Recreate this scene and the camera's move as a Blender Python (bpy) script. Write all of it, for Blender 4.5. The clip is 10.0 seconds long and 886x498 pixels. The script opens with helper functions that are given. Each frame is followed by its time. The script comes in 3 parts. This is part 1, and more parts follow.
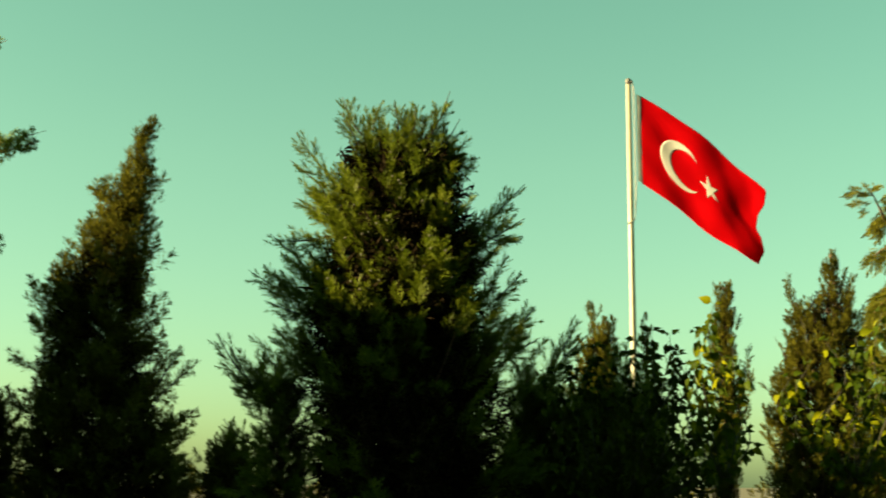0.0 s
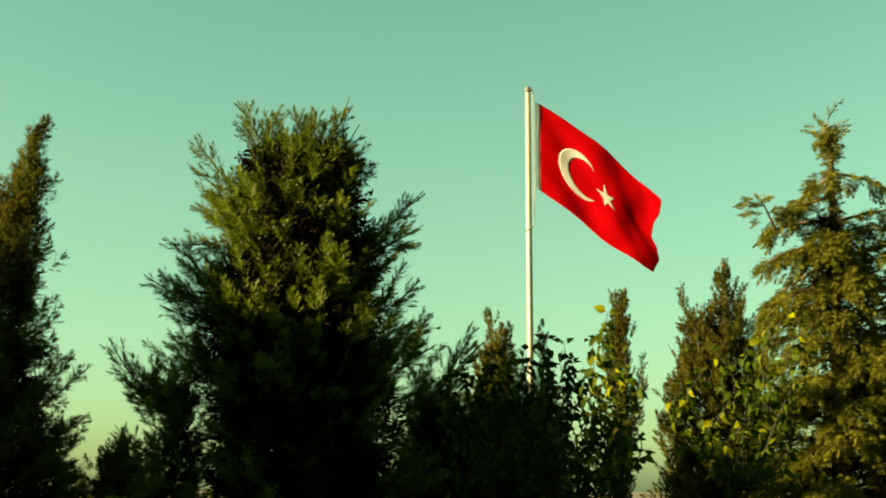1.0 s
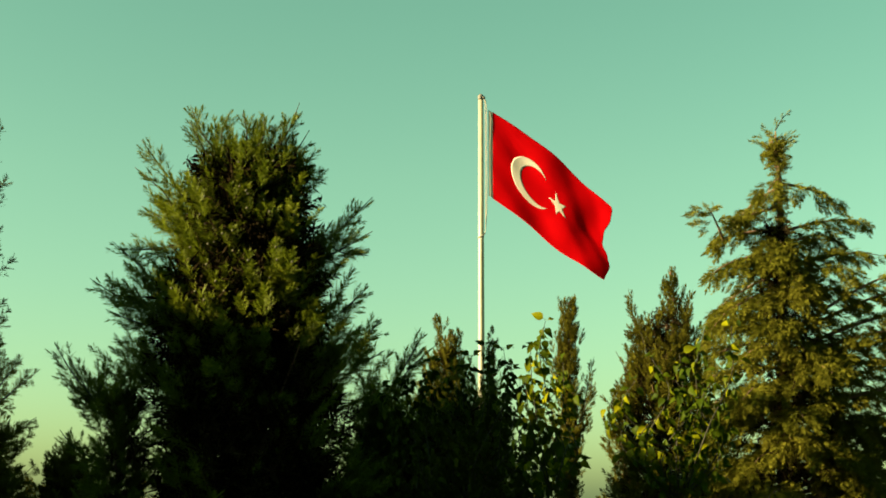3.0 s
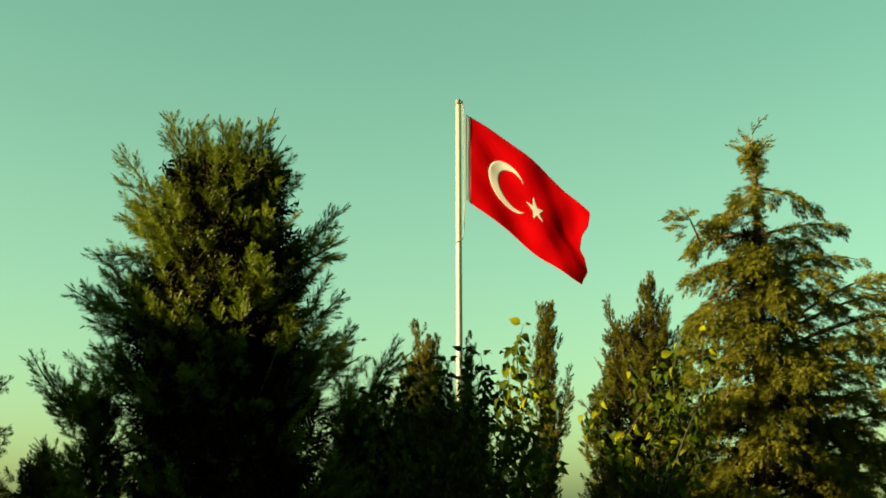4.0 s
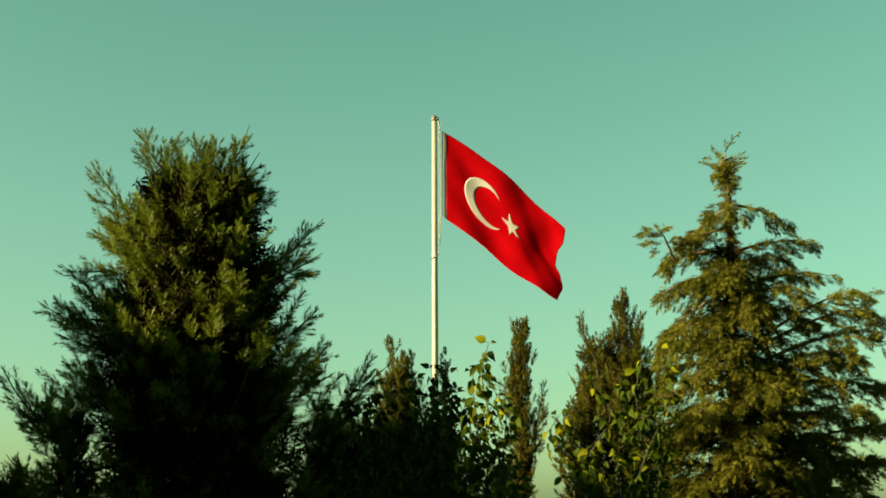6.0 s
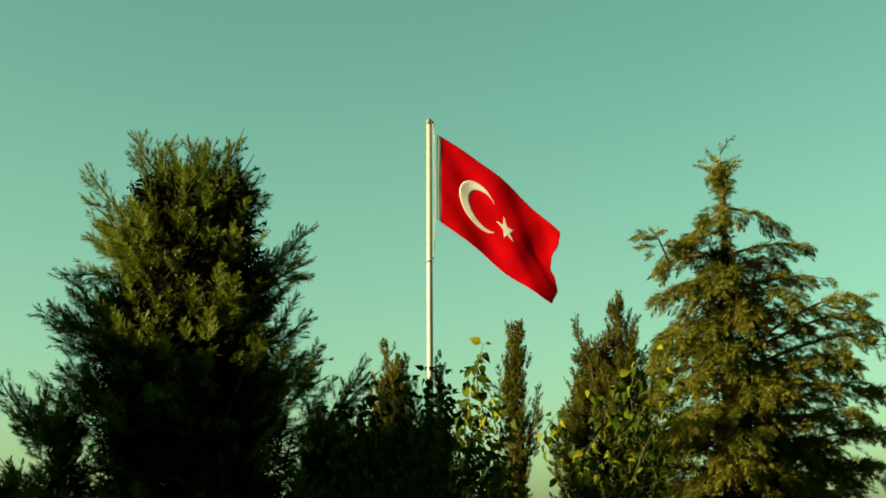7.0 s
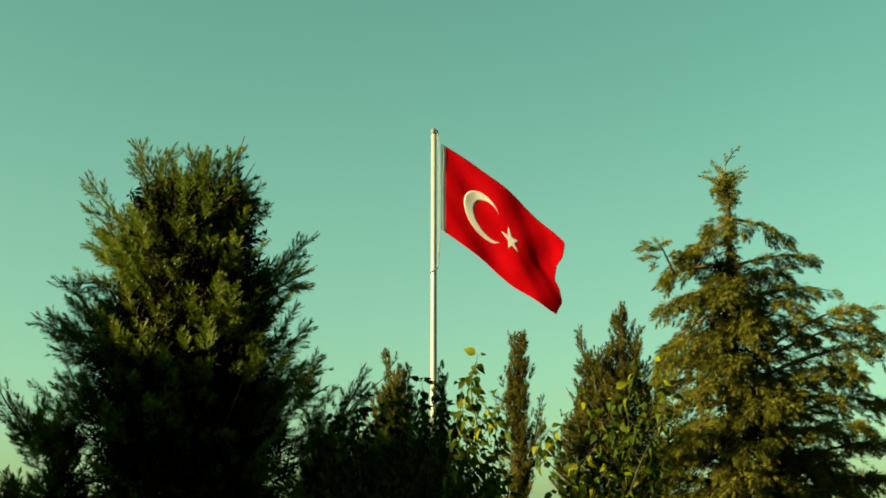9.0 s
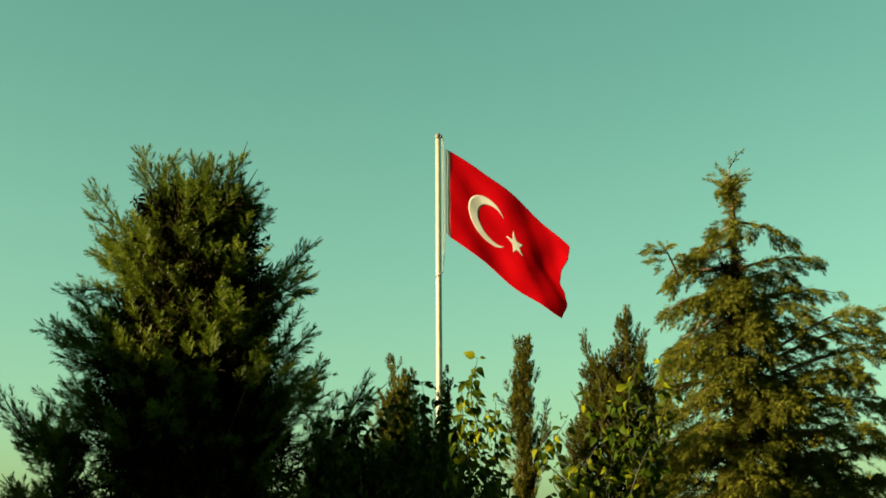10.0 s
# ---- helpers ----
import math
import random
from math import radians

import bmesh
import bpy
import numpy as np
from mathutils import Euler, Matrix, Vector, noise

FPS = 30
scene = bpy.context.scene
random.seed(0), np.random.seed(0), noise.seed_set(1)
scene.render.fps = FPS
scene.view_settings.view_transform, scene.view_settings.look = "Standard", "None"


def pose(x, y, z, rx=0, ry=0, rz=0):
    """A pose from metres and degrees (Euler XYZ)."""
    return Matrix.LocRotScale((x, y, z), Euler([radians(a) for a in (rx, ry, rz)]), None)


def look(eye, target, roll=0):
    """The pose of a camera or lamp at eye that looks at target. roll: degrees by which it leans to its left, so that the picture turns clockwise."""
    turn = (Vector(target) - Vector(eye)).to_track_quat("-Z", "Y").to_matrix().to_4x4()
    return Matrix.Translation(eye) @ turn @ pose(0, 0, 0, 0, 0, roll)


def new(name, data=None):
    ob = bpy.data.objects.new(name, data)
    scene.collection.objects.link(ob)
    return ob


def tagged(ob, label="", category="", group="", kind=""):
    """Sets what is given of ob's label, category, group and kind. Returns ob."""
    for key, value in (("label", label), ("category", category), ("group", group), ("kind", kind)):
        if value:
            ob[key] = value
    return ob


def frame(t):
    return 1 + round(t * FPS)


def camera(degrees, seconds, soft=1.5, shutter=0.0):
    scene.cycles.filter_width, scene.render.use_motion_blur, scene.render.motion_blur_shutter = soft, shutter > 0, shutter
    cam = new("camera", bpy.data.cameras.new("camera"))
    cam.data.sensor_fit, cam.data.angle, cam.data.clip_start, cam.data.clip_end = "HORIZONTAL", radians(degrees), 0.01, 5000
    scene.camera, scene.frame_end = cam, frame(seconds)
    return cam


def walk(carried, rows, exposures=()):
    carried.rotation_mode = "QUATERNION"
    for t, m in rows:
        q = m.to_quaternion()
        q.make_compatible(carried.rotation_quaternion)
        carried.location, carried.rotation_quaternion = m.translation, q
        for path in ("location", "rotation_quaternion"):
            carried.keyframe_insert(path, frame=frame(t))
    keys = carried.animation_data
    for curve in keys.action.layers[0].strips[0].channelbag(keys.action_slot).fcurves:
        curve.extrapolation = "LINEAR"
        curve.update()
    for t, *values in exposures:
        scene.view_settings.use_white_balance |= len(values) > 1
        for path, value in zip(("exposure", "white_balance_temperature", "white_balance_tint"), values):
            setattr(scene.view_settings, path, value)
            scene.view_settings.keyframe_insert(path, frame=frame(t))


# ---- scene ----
# ---- camera and its walk ----
cam = camera(37.6, 10.0, soft=1.7, shutter=0.6)
PATH = [
    (0, (-0.138, 0.059, 1.647), (-1.563, 9.794, 3.431), 0.33),
    (0.5, (-0.134, 0.071, 1.655), (-1.145, 9.859, 3.437), 0.65),
    (1, (-0.129, 0.070, 1.659), (-0.786, 9.880, 3.483), 0.13),
    (1.5, (-0.115, 0.039, 1.657), (-0.677, 9.852, 3.501), 0.13),
    (2, (-0.093, 0.013, 1.652), (-0.592, 9.826, 3.510), 0.22),
    (2.5, (-0.072, 0.007, 1.648), (-0.473, 9.823, 3.515), 0.25),
    (4, (-0.060, 0.052, 1.659), (-0.205, 9.867, 3.569), -0.15),
    (4.5, (-0.045, 0.022, 1.657), (-0.097, 9.831, 3.601), -0.26),
    (5, (-0.027, -0.006, 1.659), (-0.037, 9.797, 3.633), -0.33),
    (5.5, (-0.011, -0.015, 1.664), (-0.008, 9.782, 3.669), -0.28),
    (7, (-0.009, 0.002, 1.653), (0.052, 9.788, 3.706), -0.38),
    (7.5, (-0.010, 0.012, 1.658), (0.062, 9.793, 3.738), -0.23),
    (8, (-0.002, 0.032, 1.663), (0.072, 9.809, 3.765), -0.07),
    (8.5, (0.017, 0.057, 1.666), (0.069, 9.831, 3.778), -0.10),
    (9, (0.041, 0.078, 1.665), (0.050, 9.848, 3.795), -0.07),
    (9.5, (0.060, 0.085, 1.662), (0.032, 9.852, 3.809), -0.03),
    (10, (0.071, 0.078, 1.659), (0.031, 9.840, 3.827), -0.38),
]
EXPOSURES = [(0.0, 2.45, 6950, 10), (1.0, 2.40, 6950, 10), (2.5, 2.36, 6950, 10), (4.5, 2.31, 6850, 10), (5.5, 2.16, 6550, 10), (7.0, 2.10, 6350, 10), (10.0, 2.10, 6300, 10)]
walk(cam, [(t, look(eye, target, roll)) for t, eye, target, roll in PATH], EXPOSURES)

# ---- sky and sun: low evening sun from behind, off to one side ----
SUN_EL, SUN_FROM = radians(18), Vector((-0.96, -0.28, 0)).normalized()
world = bpy.data.worlds.new("evening_sky")
scene.world = world
world.use_nodes = True
sky = world.node_tree.nodes.new("ShaderNodeTexSky")
sky.sky_type, sky.sun_disc = "NISHITA", False
sky.sun_elevation, sky.sun_rotation = SUN_EL, math.atan2(SUN_FROM.x, SUN_FROM.y) % (2 * math.pi)
sky.air_density, sky.dust_density, sky.ozone_density = 1.0, 1.5, 0.9
back = world.node_tree.nodes["Background"]
back.inputs["Strength"].default_value = 0.050
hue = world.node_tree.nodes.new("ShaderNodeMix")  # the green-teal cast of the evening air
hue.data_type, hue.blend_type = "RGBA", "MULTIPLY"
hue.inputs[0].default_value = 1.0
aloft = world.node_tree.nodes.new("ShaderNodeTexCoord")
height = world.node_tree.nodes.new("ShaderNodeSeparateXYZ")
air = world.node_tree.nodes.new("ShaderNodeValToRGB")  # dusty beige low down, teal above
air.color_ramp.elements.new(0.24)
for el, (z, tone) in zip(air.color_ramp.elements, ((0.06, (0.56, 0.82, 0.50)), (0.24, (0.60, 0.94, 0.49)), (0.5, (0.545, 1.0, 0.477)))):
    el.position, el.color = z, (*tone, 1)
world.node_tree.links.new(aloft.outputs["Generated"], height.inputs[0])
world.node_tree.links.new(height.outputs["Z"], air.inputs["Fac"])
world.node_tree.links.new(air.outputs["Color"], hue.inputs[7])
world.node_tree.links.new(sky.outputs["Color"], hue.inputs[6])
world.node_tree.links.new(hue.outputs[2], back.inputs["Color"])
sun = new("sun", bpy.data.lights.new("sun", "SUN"))
sun.data.energy, sun.data.angle, sun.data.color = 5.0, radians(0.5), (1.0, 0.80, 0.44)
sun.matrix_world = look(SUN_FROM * 40 + Vector((0, 10, 40 * math.tan(SUN_EL))), (0, 10, 0))


# ---- materials ----
def material(name):
    mat = bpy.data.materials.new(name)
    mat.use_nodes = True
    nodes, links = mat.node_tree.nodes, mat.node_tree.links
    return mat, nodes, links, nodes["Principled BSDF"]


def noise_node(nodes, links, scale, detail=4.0, coord="Object"):
    where = nodes.new("ShaderNodeTexCoord")
    tex = nodes.new("ShaderNodeTexNoise")
    tex.inputs["Scale"].default_value, tex.inputs["Detail"].default_value = scale, detail
    links.new(where.outputs[coord], tex.inputs["Vector"])
    return tex


def ramp(nodes, links, source, stops):
    node = nodes.new("ShaderNodeValToRGB")
    while len(node.color_ramp.elements) < len(stops):
        node.color_ramp.elements.new(0.5)
    for el, (at, col) in zip(node.color_ramp.elements, stops):
        el.position, el.color = at, (*col, 1)
    links.new(source, node.inputs["Fac"])
    return node


def blend(nodes, links, a, b, fac, mode="MIX"):
    node = nodes.new("ShaderNodeMix")
    node.data_type, node.blend_type = "RGBA", mode
    links.new(a, node.inputs[6]), links.new(b, node.inputs[7])
    if isinstance(fac, float):
        node.inputs[0].default_value = fac
    else:
        links.new(fac, node.inputs[0])
    return node


def foliage(name, dark, mid, light, through_share=0.25, rough=0.55, per_object=False, patch=1.6, gloss=0.0):
    """Leaf colour that varies from leaf to leaf and from patch to patch, with some light let through."""
    mat, nodes, links, bsdf = material(name)
    if per_object:
        rnd = nodes.new("ShaderNodeObjectInfo").outputs["Random"]
    else:
        # partly from twig to twig, partly from branch to branch
        both = nodes.new("ShaderNodeMix")
        both.inputs[0].default_value = 0.5
        links.new(nodes.new("ShaderNodeNewGeometry").outputs["Random Per Island"], both.inputs[2])
        links.new(nodes.new("ShaderNodeObjectInfo").outputs["Random"], both.inputs[3])
        rnd = both.outputs[0]
    fine = ramp(nodes, links, rnd, [(0.0, dark), (0.6, mid), (1.0, light)])
    tex = noise_node(nodes, links, patch, 3)
    broad = ramp(nodes, links, tex.outputs["Fac"], [(0.32, dark), (0.55, mid), (0.72, light)])
    col = blend(nodes, links, fine.outputs["Color"], broad.outputs["Color"], 0.5)
    links.new(col.outputs[2], bsdf.inputs["Base Color"])
    bsdf.inputs["Roughness"].default_value = rough
    bsdf.inputs["Specular IOR Level"].default_value = gloss
    trans = nodes.new("ShaderNodeBsdfTranslucent")
    links.new(col.outputs[2], trans.inputs["Color"])
    mix = nodes.new("ShaderNodeMixShader")
    mix.inputs[0].default_value = through_share
    links.new(bsdf.outputs[0], mix.inputs[1]), links.new(trans.outputs[0], mix.inputs[2])
    links.new(mix.outputs[0], nodes["Material Output"].inputs["Surface"])
    return mat


def rough_surface(name, dark, light, scale, rough=0.85, bump=0.3, metal=0.0, stretch=None):
    mat, nodes, links, bsdf = material(name)
    tex = noise_node(nodes, links, scale, 6)
    fine = noise_node(nodes, links, scale * 9, 3)
    if stretch:
        for t in (tex, fine):
            mp = nodes.new("ShaderNodeMapping")
            mp.inputs["Scale"].default_value = stretch
            links.new(t.inputs["Vector"].links[0].from_socket, mp.inputs["Vector"])
            links.new(mp.outputs[0], t.inputs["Vector"])
    a = ramp(nodes, links, tex.outputs["Fac"], [(0.3, dark), (0.7, light)])
    b = ramp(nodes, links, fine.outputs["Fac"], [(0.3, dark), (0.7, light)])
    col = blend(nodes, links, a.outputs["Color"], b.outputs["Color"], 0.35)
    links.new(col.outputs[2], bsdf.inputs["Base Color"])
    bsdf.inputs["Roughness"].default_value, bsdf.inputs["Metallic"].default_value = rough, metal
    bp = nodes.new("ShaderNodeBump")
    bp.inputs["Strength"].default_value, bp.inputs["Distance"].default_value = bump, 0.02
    links.new(fine.outputs["Fac"], bp.inputs["Height"])
    links.new(bp.outputs[0], bsdf.inputs["Normal"])
    return mat


def cloth(name, dark, light, through_share, rough=0.7):
    mat, nodes, links, bsdf = material(name)
    weave = noise_node(nodes, links, 160, 2)
    soft = noise_node(nodes, links, 2.5, 3)
    a = ramp(nodes, links, weave.outputs["Fac"], [(0.3, dark), (0.7, light)])
    b = ramp(nodes, links, soft.outputs["Fac"], [(0.3, dark), (0.7, light)])
    col = blend(nodes, links, a.outputs["Color"], b.outputs["Color"], 0.5)
    links.new(col.outputs[2], bsdf.inputs["Base Color"])
    bsdf.inputs["Roughness"].default_value = rough
    bsdf.inputs["Specular IOR Level"].default_value = 0.03
    bp = nodes.new("ShaderNodeBump")
    bp.inputs["Strength"].default_value, bp.inputs["Distance"].default_value = 0.15, 0.004
    links.new(weave.outputs["Fac"], bp.inputs["Height"])
    links.new(bp.outputs[0], bsdf.inputs["Normal"])
    trans = nodes.new("ShaderNodeBsdfTranslucent")
    links.new(col.outputs[2], trans.inputs["Color"])
    mix = nodes.new("ShaderNodeMixShader")
    mix.inputs[0].default_value = through_share
    links.new(bsdf.outputs[0], mix.inputs[1]), links.new(trans.outputs[0], mix.inputs[2])
    links.new(mix.outputs[0], nodes["Material Output"].inputs["Surface"])
    return mat


M_JUNIPER = foliage("juniper_scales", (0.041, 0.057, 0.004), (0.086, 0.116, 0.007), (0.21, 0.24, 0.020), 0.38, 0.5, gloss=0.08)
M_CEDAR = foliage("cedar_needles", (0.060, 0.066, 0.008), (0.102, 0.105, 0.013), (0.175, 0.165, 0.022), 0.4)
M_CYPRESS = foliage("cypress_scales", (0.046, 0.046, 0.006), (0.078, 0.076, 0.010), (0.135, 0.121, 0.016), 0.4)
LEAF_TONES = (0.012, 0.028, 0.003), (0.050, 0.075, 0.004), (0.36, 0.36, 0.008), 0.45, 0.45
M_LEAF = foliage("broad_leaf", *LEAF_TONES, True, 4.0, 0.03)
# the saplings' leaf darkened, so the shrub's shade sits in its colour
M_SHRUB = foliage("shade_dark_leaf", (0.006, 0.014, 0.003), (0.022, 0.036, 0.005), (0.085, 0.095, 0.009), 0.2, 0.4, True, 4.0)
M_LEAF_MASS = foliage("broad_leaf_mass", *LEAF_TONES, False, 4.0, 0.03)
# withered brown taken down to near-black, standing for shade inside the crowns
M_DARK_INNER = foliage("shade_dark_withered", (0.008, 0.006, 0.003), (0.016, 0.012, 0.006), (0.030, 0.022, 0.010), 0.0, 0.9)
M_BERRY = rough_surface("juniper_berry", (0.03, 0.035, 0.02), (0.08, 0.075, 0.04), 40, 0.8, 0.1)
M_BARK = rough_surface("bark", (0.06, 0.038, 0.020), (0.20, 0.115, 0.055), 9, 0.9, 0.8, 0.0, (1, 1, 0.25))
M_TWIG = rough_surface("green_twig", (0.010, 0.012, 0.004), (0.026, 0.024, 0.008), 30, 0.8, 0.3)
M_GROUND = rough_surface("dry_grass_soil", (0.035, 0.032, 0.016), (0.085, 0.070, 0.035), 1.3, 0.95, 0.6)
M_PLASTER = rough_surface("grey_plaster", (0.30, 0.28, 0.25), (0.42, 0.40, 0.36), 2.0, 0.9, 0.3)
M_POLE = rough_surface("painted_pole", (0.23, 0.22, 0.16), (0.31, 0.30, 0.22), 6, 0.45, 0.05)
M_STEEL = rough_surface("weathered_steel", (0.08, 0.075, 0.07), (0.16, 0.15, 0.14), 20, 0.75, 0.2, 0.3)
M_ROPE = rough_surface("rope", (0.20, 0.18, 0.14), (0.36, 0.32, 0.25), 90, 0.9, 0.5)
M_RED = cloth("red_cloth", (0.48, 0.0006, 0.003), (0.60, 0.0012, 0.006), 0.56)
M_WHITE = cloth("white_cloth", (0.40, 0.39, 0.35), (0.50, 0.48, 0.43), 0.3)
# dark so that the added wall throws back little light
M_DARK_WALL = rough_surface("dark_unseen_wall", (0.025, 0.024, 0.022), (0.060, 0.056, 0.050), 2.5, 0.95, 0.6)
M_CONCRETE = rough_surface("concrete", (0.25, 0.24, 0.22), (0.40, 0.38, 0.35), 5, 0.9, 0.4)


# ---- mesh helpers ----
def mesh_object(name, verts, faces, mat, parent=None, label="", smooth=False, local=False):
    """Places are in the world unless local. faces: an array of triangles, or a list of polygons."""
    me = bpy.data.meshes.new(name)
    if isinstance(faces, np.ndarray):
        me.vertices.add(len(verts))
        me.vertices.foreach_set("co", np.asarray(verts, np.float32).ravel())
        k = faces.shape[1]
        me.loops.add(faces.size)
        me.loops.foreach_set("vertex_index", faces.astype(np.int32).ravel())
        me.polygons.add(len(faces))
        me.polygons.foreach_set("loop_start", np.arange(0, faces.size, k, dtype=np.int32))
        me.update(calc_edges=True)
    else:
        me.from_pydata([tuple(v) for v in verts], [], faces)
    if smooth:
        me.polygons.foreach_set("use_smooth", np.ones(len(me.polygons), bool))
    me.materials.append(mat)
    ob = new(name, me)
    if parent:
        ob.parent = parent
        if parent.data is None and not local:
            ob.matrix_parent_inverse = Matrix.Translation(-parent.location)
    if label:
        tagged(ob, label)
    return ob


def part(name, bm, mat, parent, label="", smooth=False):
    me = bpy.data.meshes.new(name)
    bm.to_mesh(me)
    bm.free()
    if smooth:
        me.polygons.foreach_set("use_smooth", np.ones(len(me.polygons), bool))
    me.materials.append(mat)
    ob = new(name, me)
    ob.parent = parent
    if label:
        tagged(ob, label)
    return ob


def thing(name, label, category, group="", at=(0, 0, 0)):
    ob = new(name)
    ob.location = at
    ob.empty_display_size = 0.2
    return tagged(ob, label, category, group)


def smooth_line(pts, n):
    """A Catmull-Rom line through the points, n places on it."""
    pts = [np.array(p, float) for p in pts]
    ext = [2 * pts[0] - pts[1], *pts, 2 * pts[-1] - pts[-2]]
    out = []
    for s in np.linspace(0, len(pts) - 1, n):
        k = min(int(s), len(pts) - 2)
        u = s - k
        a, b, c, d = ext[k:k + 4]
        out.append(0.5 * (2 * b + (c - a) * u + (2 * a - 5 * b + 4 * c - d) * u * u + (3 * b - a - 3 * c + d) * u ** 3))
    return np.array(out)


def tube(line, radii, sides=7):
    """Vertices and triangles of a tapered tube along a line, closed at both ends."""
    line, n = np.asarray(line, float), len(line)
    tang = np.gradient(line, axis=0)
    tang /= np.linalg.norm(tang, axis=1)[:, None] + 1e-9
    ref = np.array((0.31, 0.87, 0.21))
    a = np.cross(tang, ref)
    a /= np.linalg.norm(a, axis=1)[:, None] + 1e-9
    b = np.cross(tang, a)
    ang = np.linspace(0, 2 * np.pi, sides, endpoint=False)
    ring = np.cos(ang)[None, :, None] * a[:, None] + np.sin(ang)[None, :, None] * b[:, None]
    verts = (line[:, None] + ring * np.asarray(radii, float)[:, None, None]).reshape(-1, 3)
    faces = []
    for i in range(n - 1):
        for j in range(sides):
            p, q, r, s = i * sides + j, i * sides + (j + 1) % sides, (i + 1) * sides + (j + 1) % sides, (i + 1) * sides + j
            faces += [(p, q, r), (p, r, s)]
    verts = np.vstack([verts, line[:1], line[-1:]])
    for j in range(sides):
        faces += [(n * sides, (j + 1) % sides, j), (n * sides + 1, (n - 1) * sides + j, (n - 1) * sides + (j + 1) % sides)]
    return verts, np.array(faces)


def spindles(segs):
    """Slender folded scale-leaf twigs, pointed at both ends: rows of (start, end, thickness)."""
    rng = np.random.default_rng(len(segs))
    V, F = [], []
    for p, q, r in segs:
        p, q = np.array(p, float), np.array(q, float)
        d = (q - p) / (np.linalg.norm(q - p) + 1e-9)
        a = np.cross(d, rng.normal(size=3))
        a /= np.linalg.norm(a) + 1e-9
        b = np.cross(d, a)
        mid = p + (q - p) * 0.45
        k = len(V)
        V += [p, q, mid + r * a + r * 0.5 * b, mid - r * a + r * 0.5 * b]
        F += [(k, k + 1, k + 2), (k, k + 3, k + 1)]
    return np.array(V), np.array(F)


def frond(seed, pairs, length=0.42, thick=0.022, spread=0.75, out=0.28, droop=0.0):
    """A spray of scale leaves along +x, one unit long: a stem with twigs to both sides."""
    rng = np.random.default_rng(seed)
    segs = [((0, 0, 0), (1.0, rng.normal() * 0.05, rng.normal() * 0.05), thick * 0.8)]
    for i in range(pairs):
        for side in (-1, 1):
            x = (i + rng.uniform(0.1, 0.9)) / pairs * 0.9 + 0.04
            ln = length * (1.05 - 0.75 * x) * rng.uniform(0.65, 1.2)
            w = spread * rng.uniform(0.7, 1.3)
            e = (x + ln * math.cos(w), side * ln * math.sin(w), rng.normal() * out * ln - droop * ln)
            segs.append(((x, 0, 0), e, thick * rng.uniform(0.8, 1.3)))
    return spindles(segs)


def scatter(templates, P, D, S, rng, up=None):
    """Copies of the templates at P, with their x axis along D, sized S; rolled at random, or about upright."""
    P, D, S = np.asarray(P, float), np.asarray(D, float), np.asarray(S, float)
    X = D / (np.linalg.norm(D, axis=1)[:, None] + 1e-9)
    Y = np.cross(X, rng.normal(size=X.shape)) if up is None else np.cross(np.array(up) + rng.normal(size=X.shape) * 0.35, X)
    Y /= np.linalg.norm(Y, axis=1)[:, None] + 1e-9
    Z = np.cross(X, Y)
    pick = rng.integers(0, len(templates), len(P))
    VV, FF, base = [], [], 0
    for k, (tv, tf) in enumerate(templates):
        m = pick == k
        if not m.any():
            continue
        v = (tv[None, :, 0, None] * X[m][:, None] + tv[None, :, 1, None] * Y[m][:, None] + tv[None, :, 2, None] * Z[m][:, None])
        v = v * S[m][:, None, None] + P[m][:, None]
        n = v.shape[0]
        f = tf[None] + (np.arange(n) * len(tv))[:, None, None] + base
        VV.append(v.reshape(-1, 3)), FF.append(f.reshape(-1, 3))
        base += n * len(tv)
    return np.vstack(VV), np.vstack(FF)


def unit(v):
    v = np.asarray(v, float)
    return v / (np.linalg.norm(v, axis=-1, keepdims=True) + 1e-9)


def blades(segs):
    """Scale-leaf twigs as slender tapering blades: rows of (start, end, half width, normal)."""
    V, F = [], []
    for p, q, r, n in segs:
        a = unit(np.cross(n, q - p))
        k = len(V)
        V += [p - r * a, p + r * a + (q - p) * 0.12, q]
        F.append((k, k + 1, k + 2))
    return np.array(V), np.array(F)


def flat_spray(rng, at, way, normal, length, pairs, thick, spread, twig):
    """A flat spray: a stem with twigs to both sides in one plane, shorter towards its tip."""
    side = unit(np.cross(normal, way))
    segs = [(at, at + way * length, thick * 0.8, normal)]
    for i in range(pairs):
        for s in (-1, 1):
            x = (i + rng.uniform(0.1, 0.9)) / pairs * 0.92 + 0.05
            ln = twig * length * (1.08 - 0.72 * x) * rng.uniform(0.65, 1.2)
            w = spread * rng.uniform(0.75, 1.25)
            p = at + way * length * x
            q = p + ln * (way * math.cos(w) + side * s * math.sin(w) + normal * rng.normal() * 0.22)
            n = unit(normal + side * rng.normal() * 0.25 + way * rng.normal() * 0.2)
            segs.append((p, q, thick * rng.uniform(0.8, 1.25), n))
    return segs


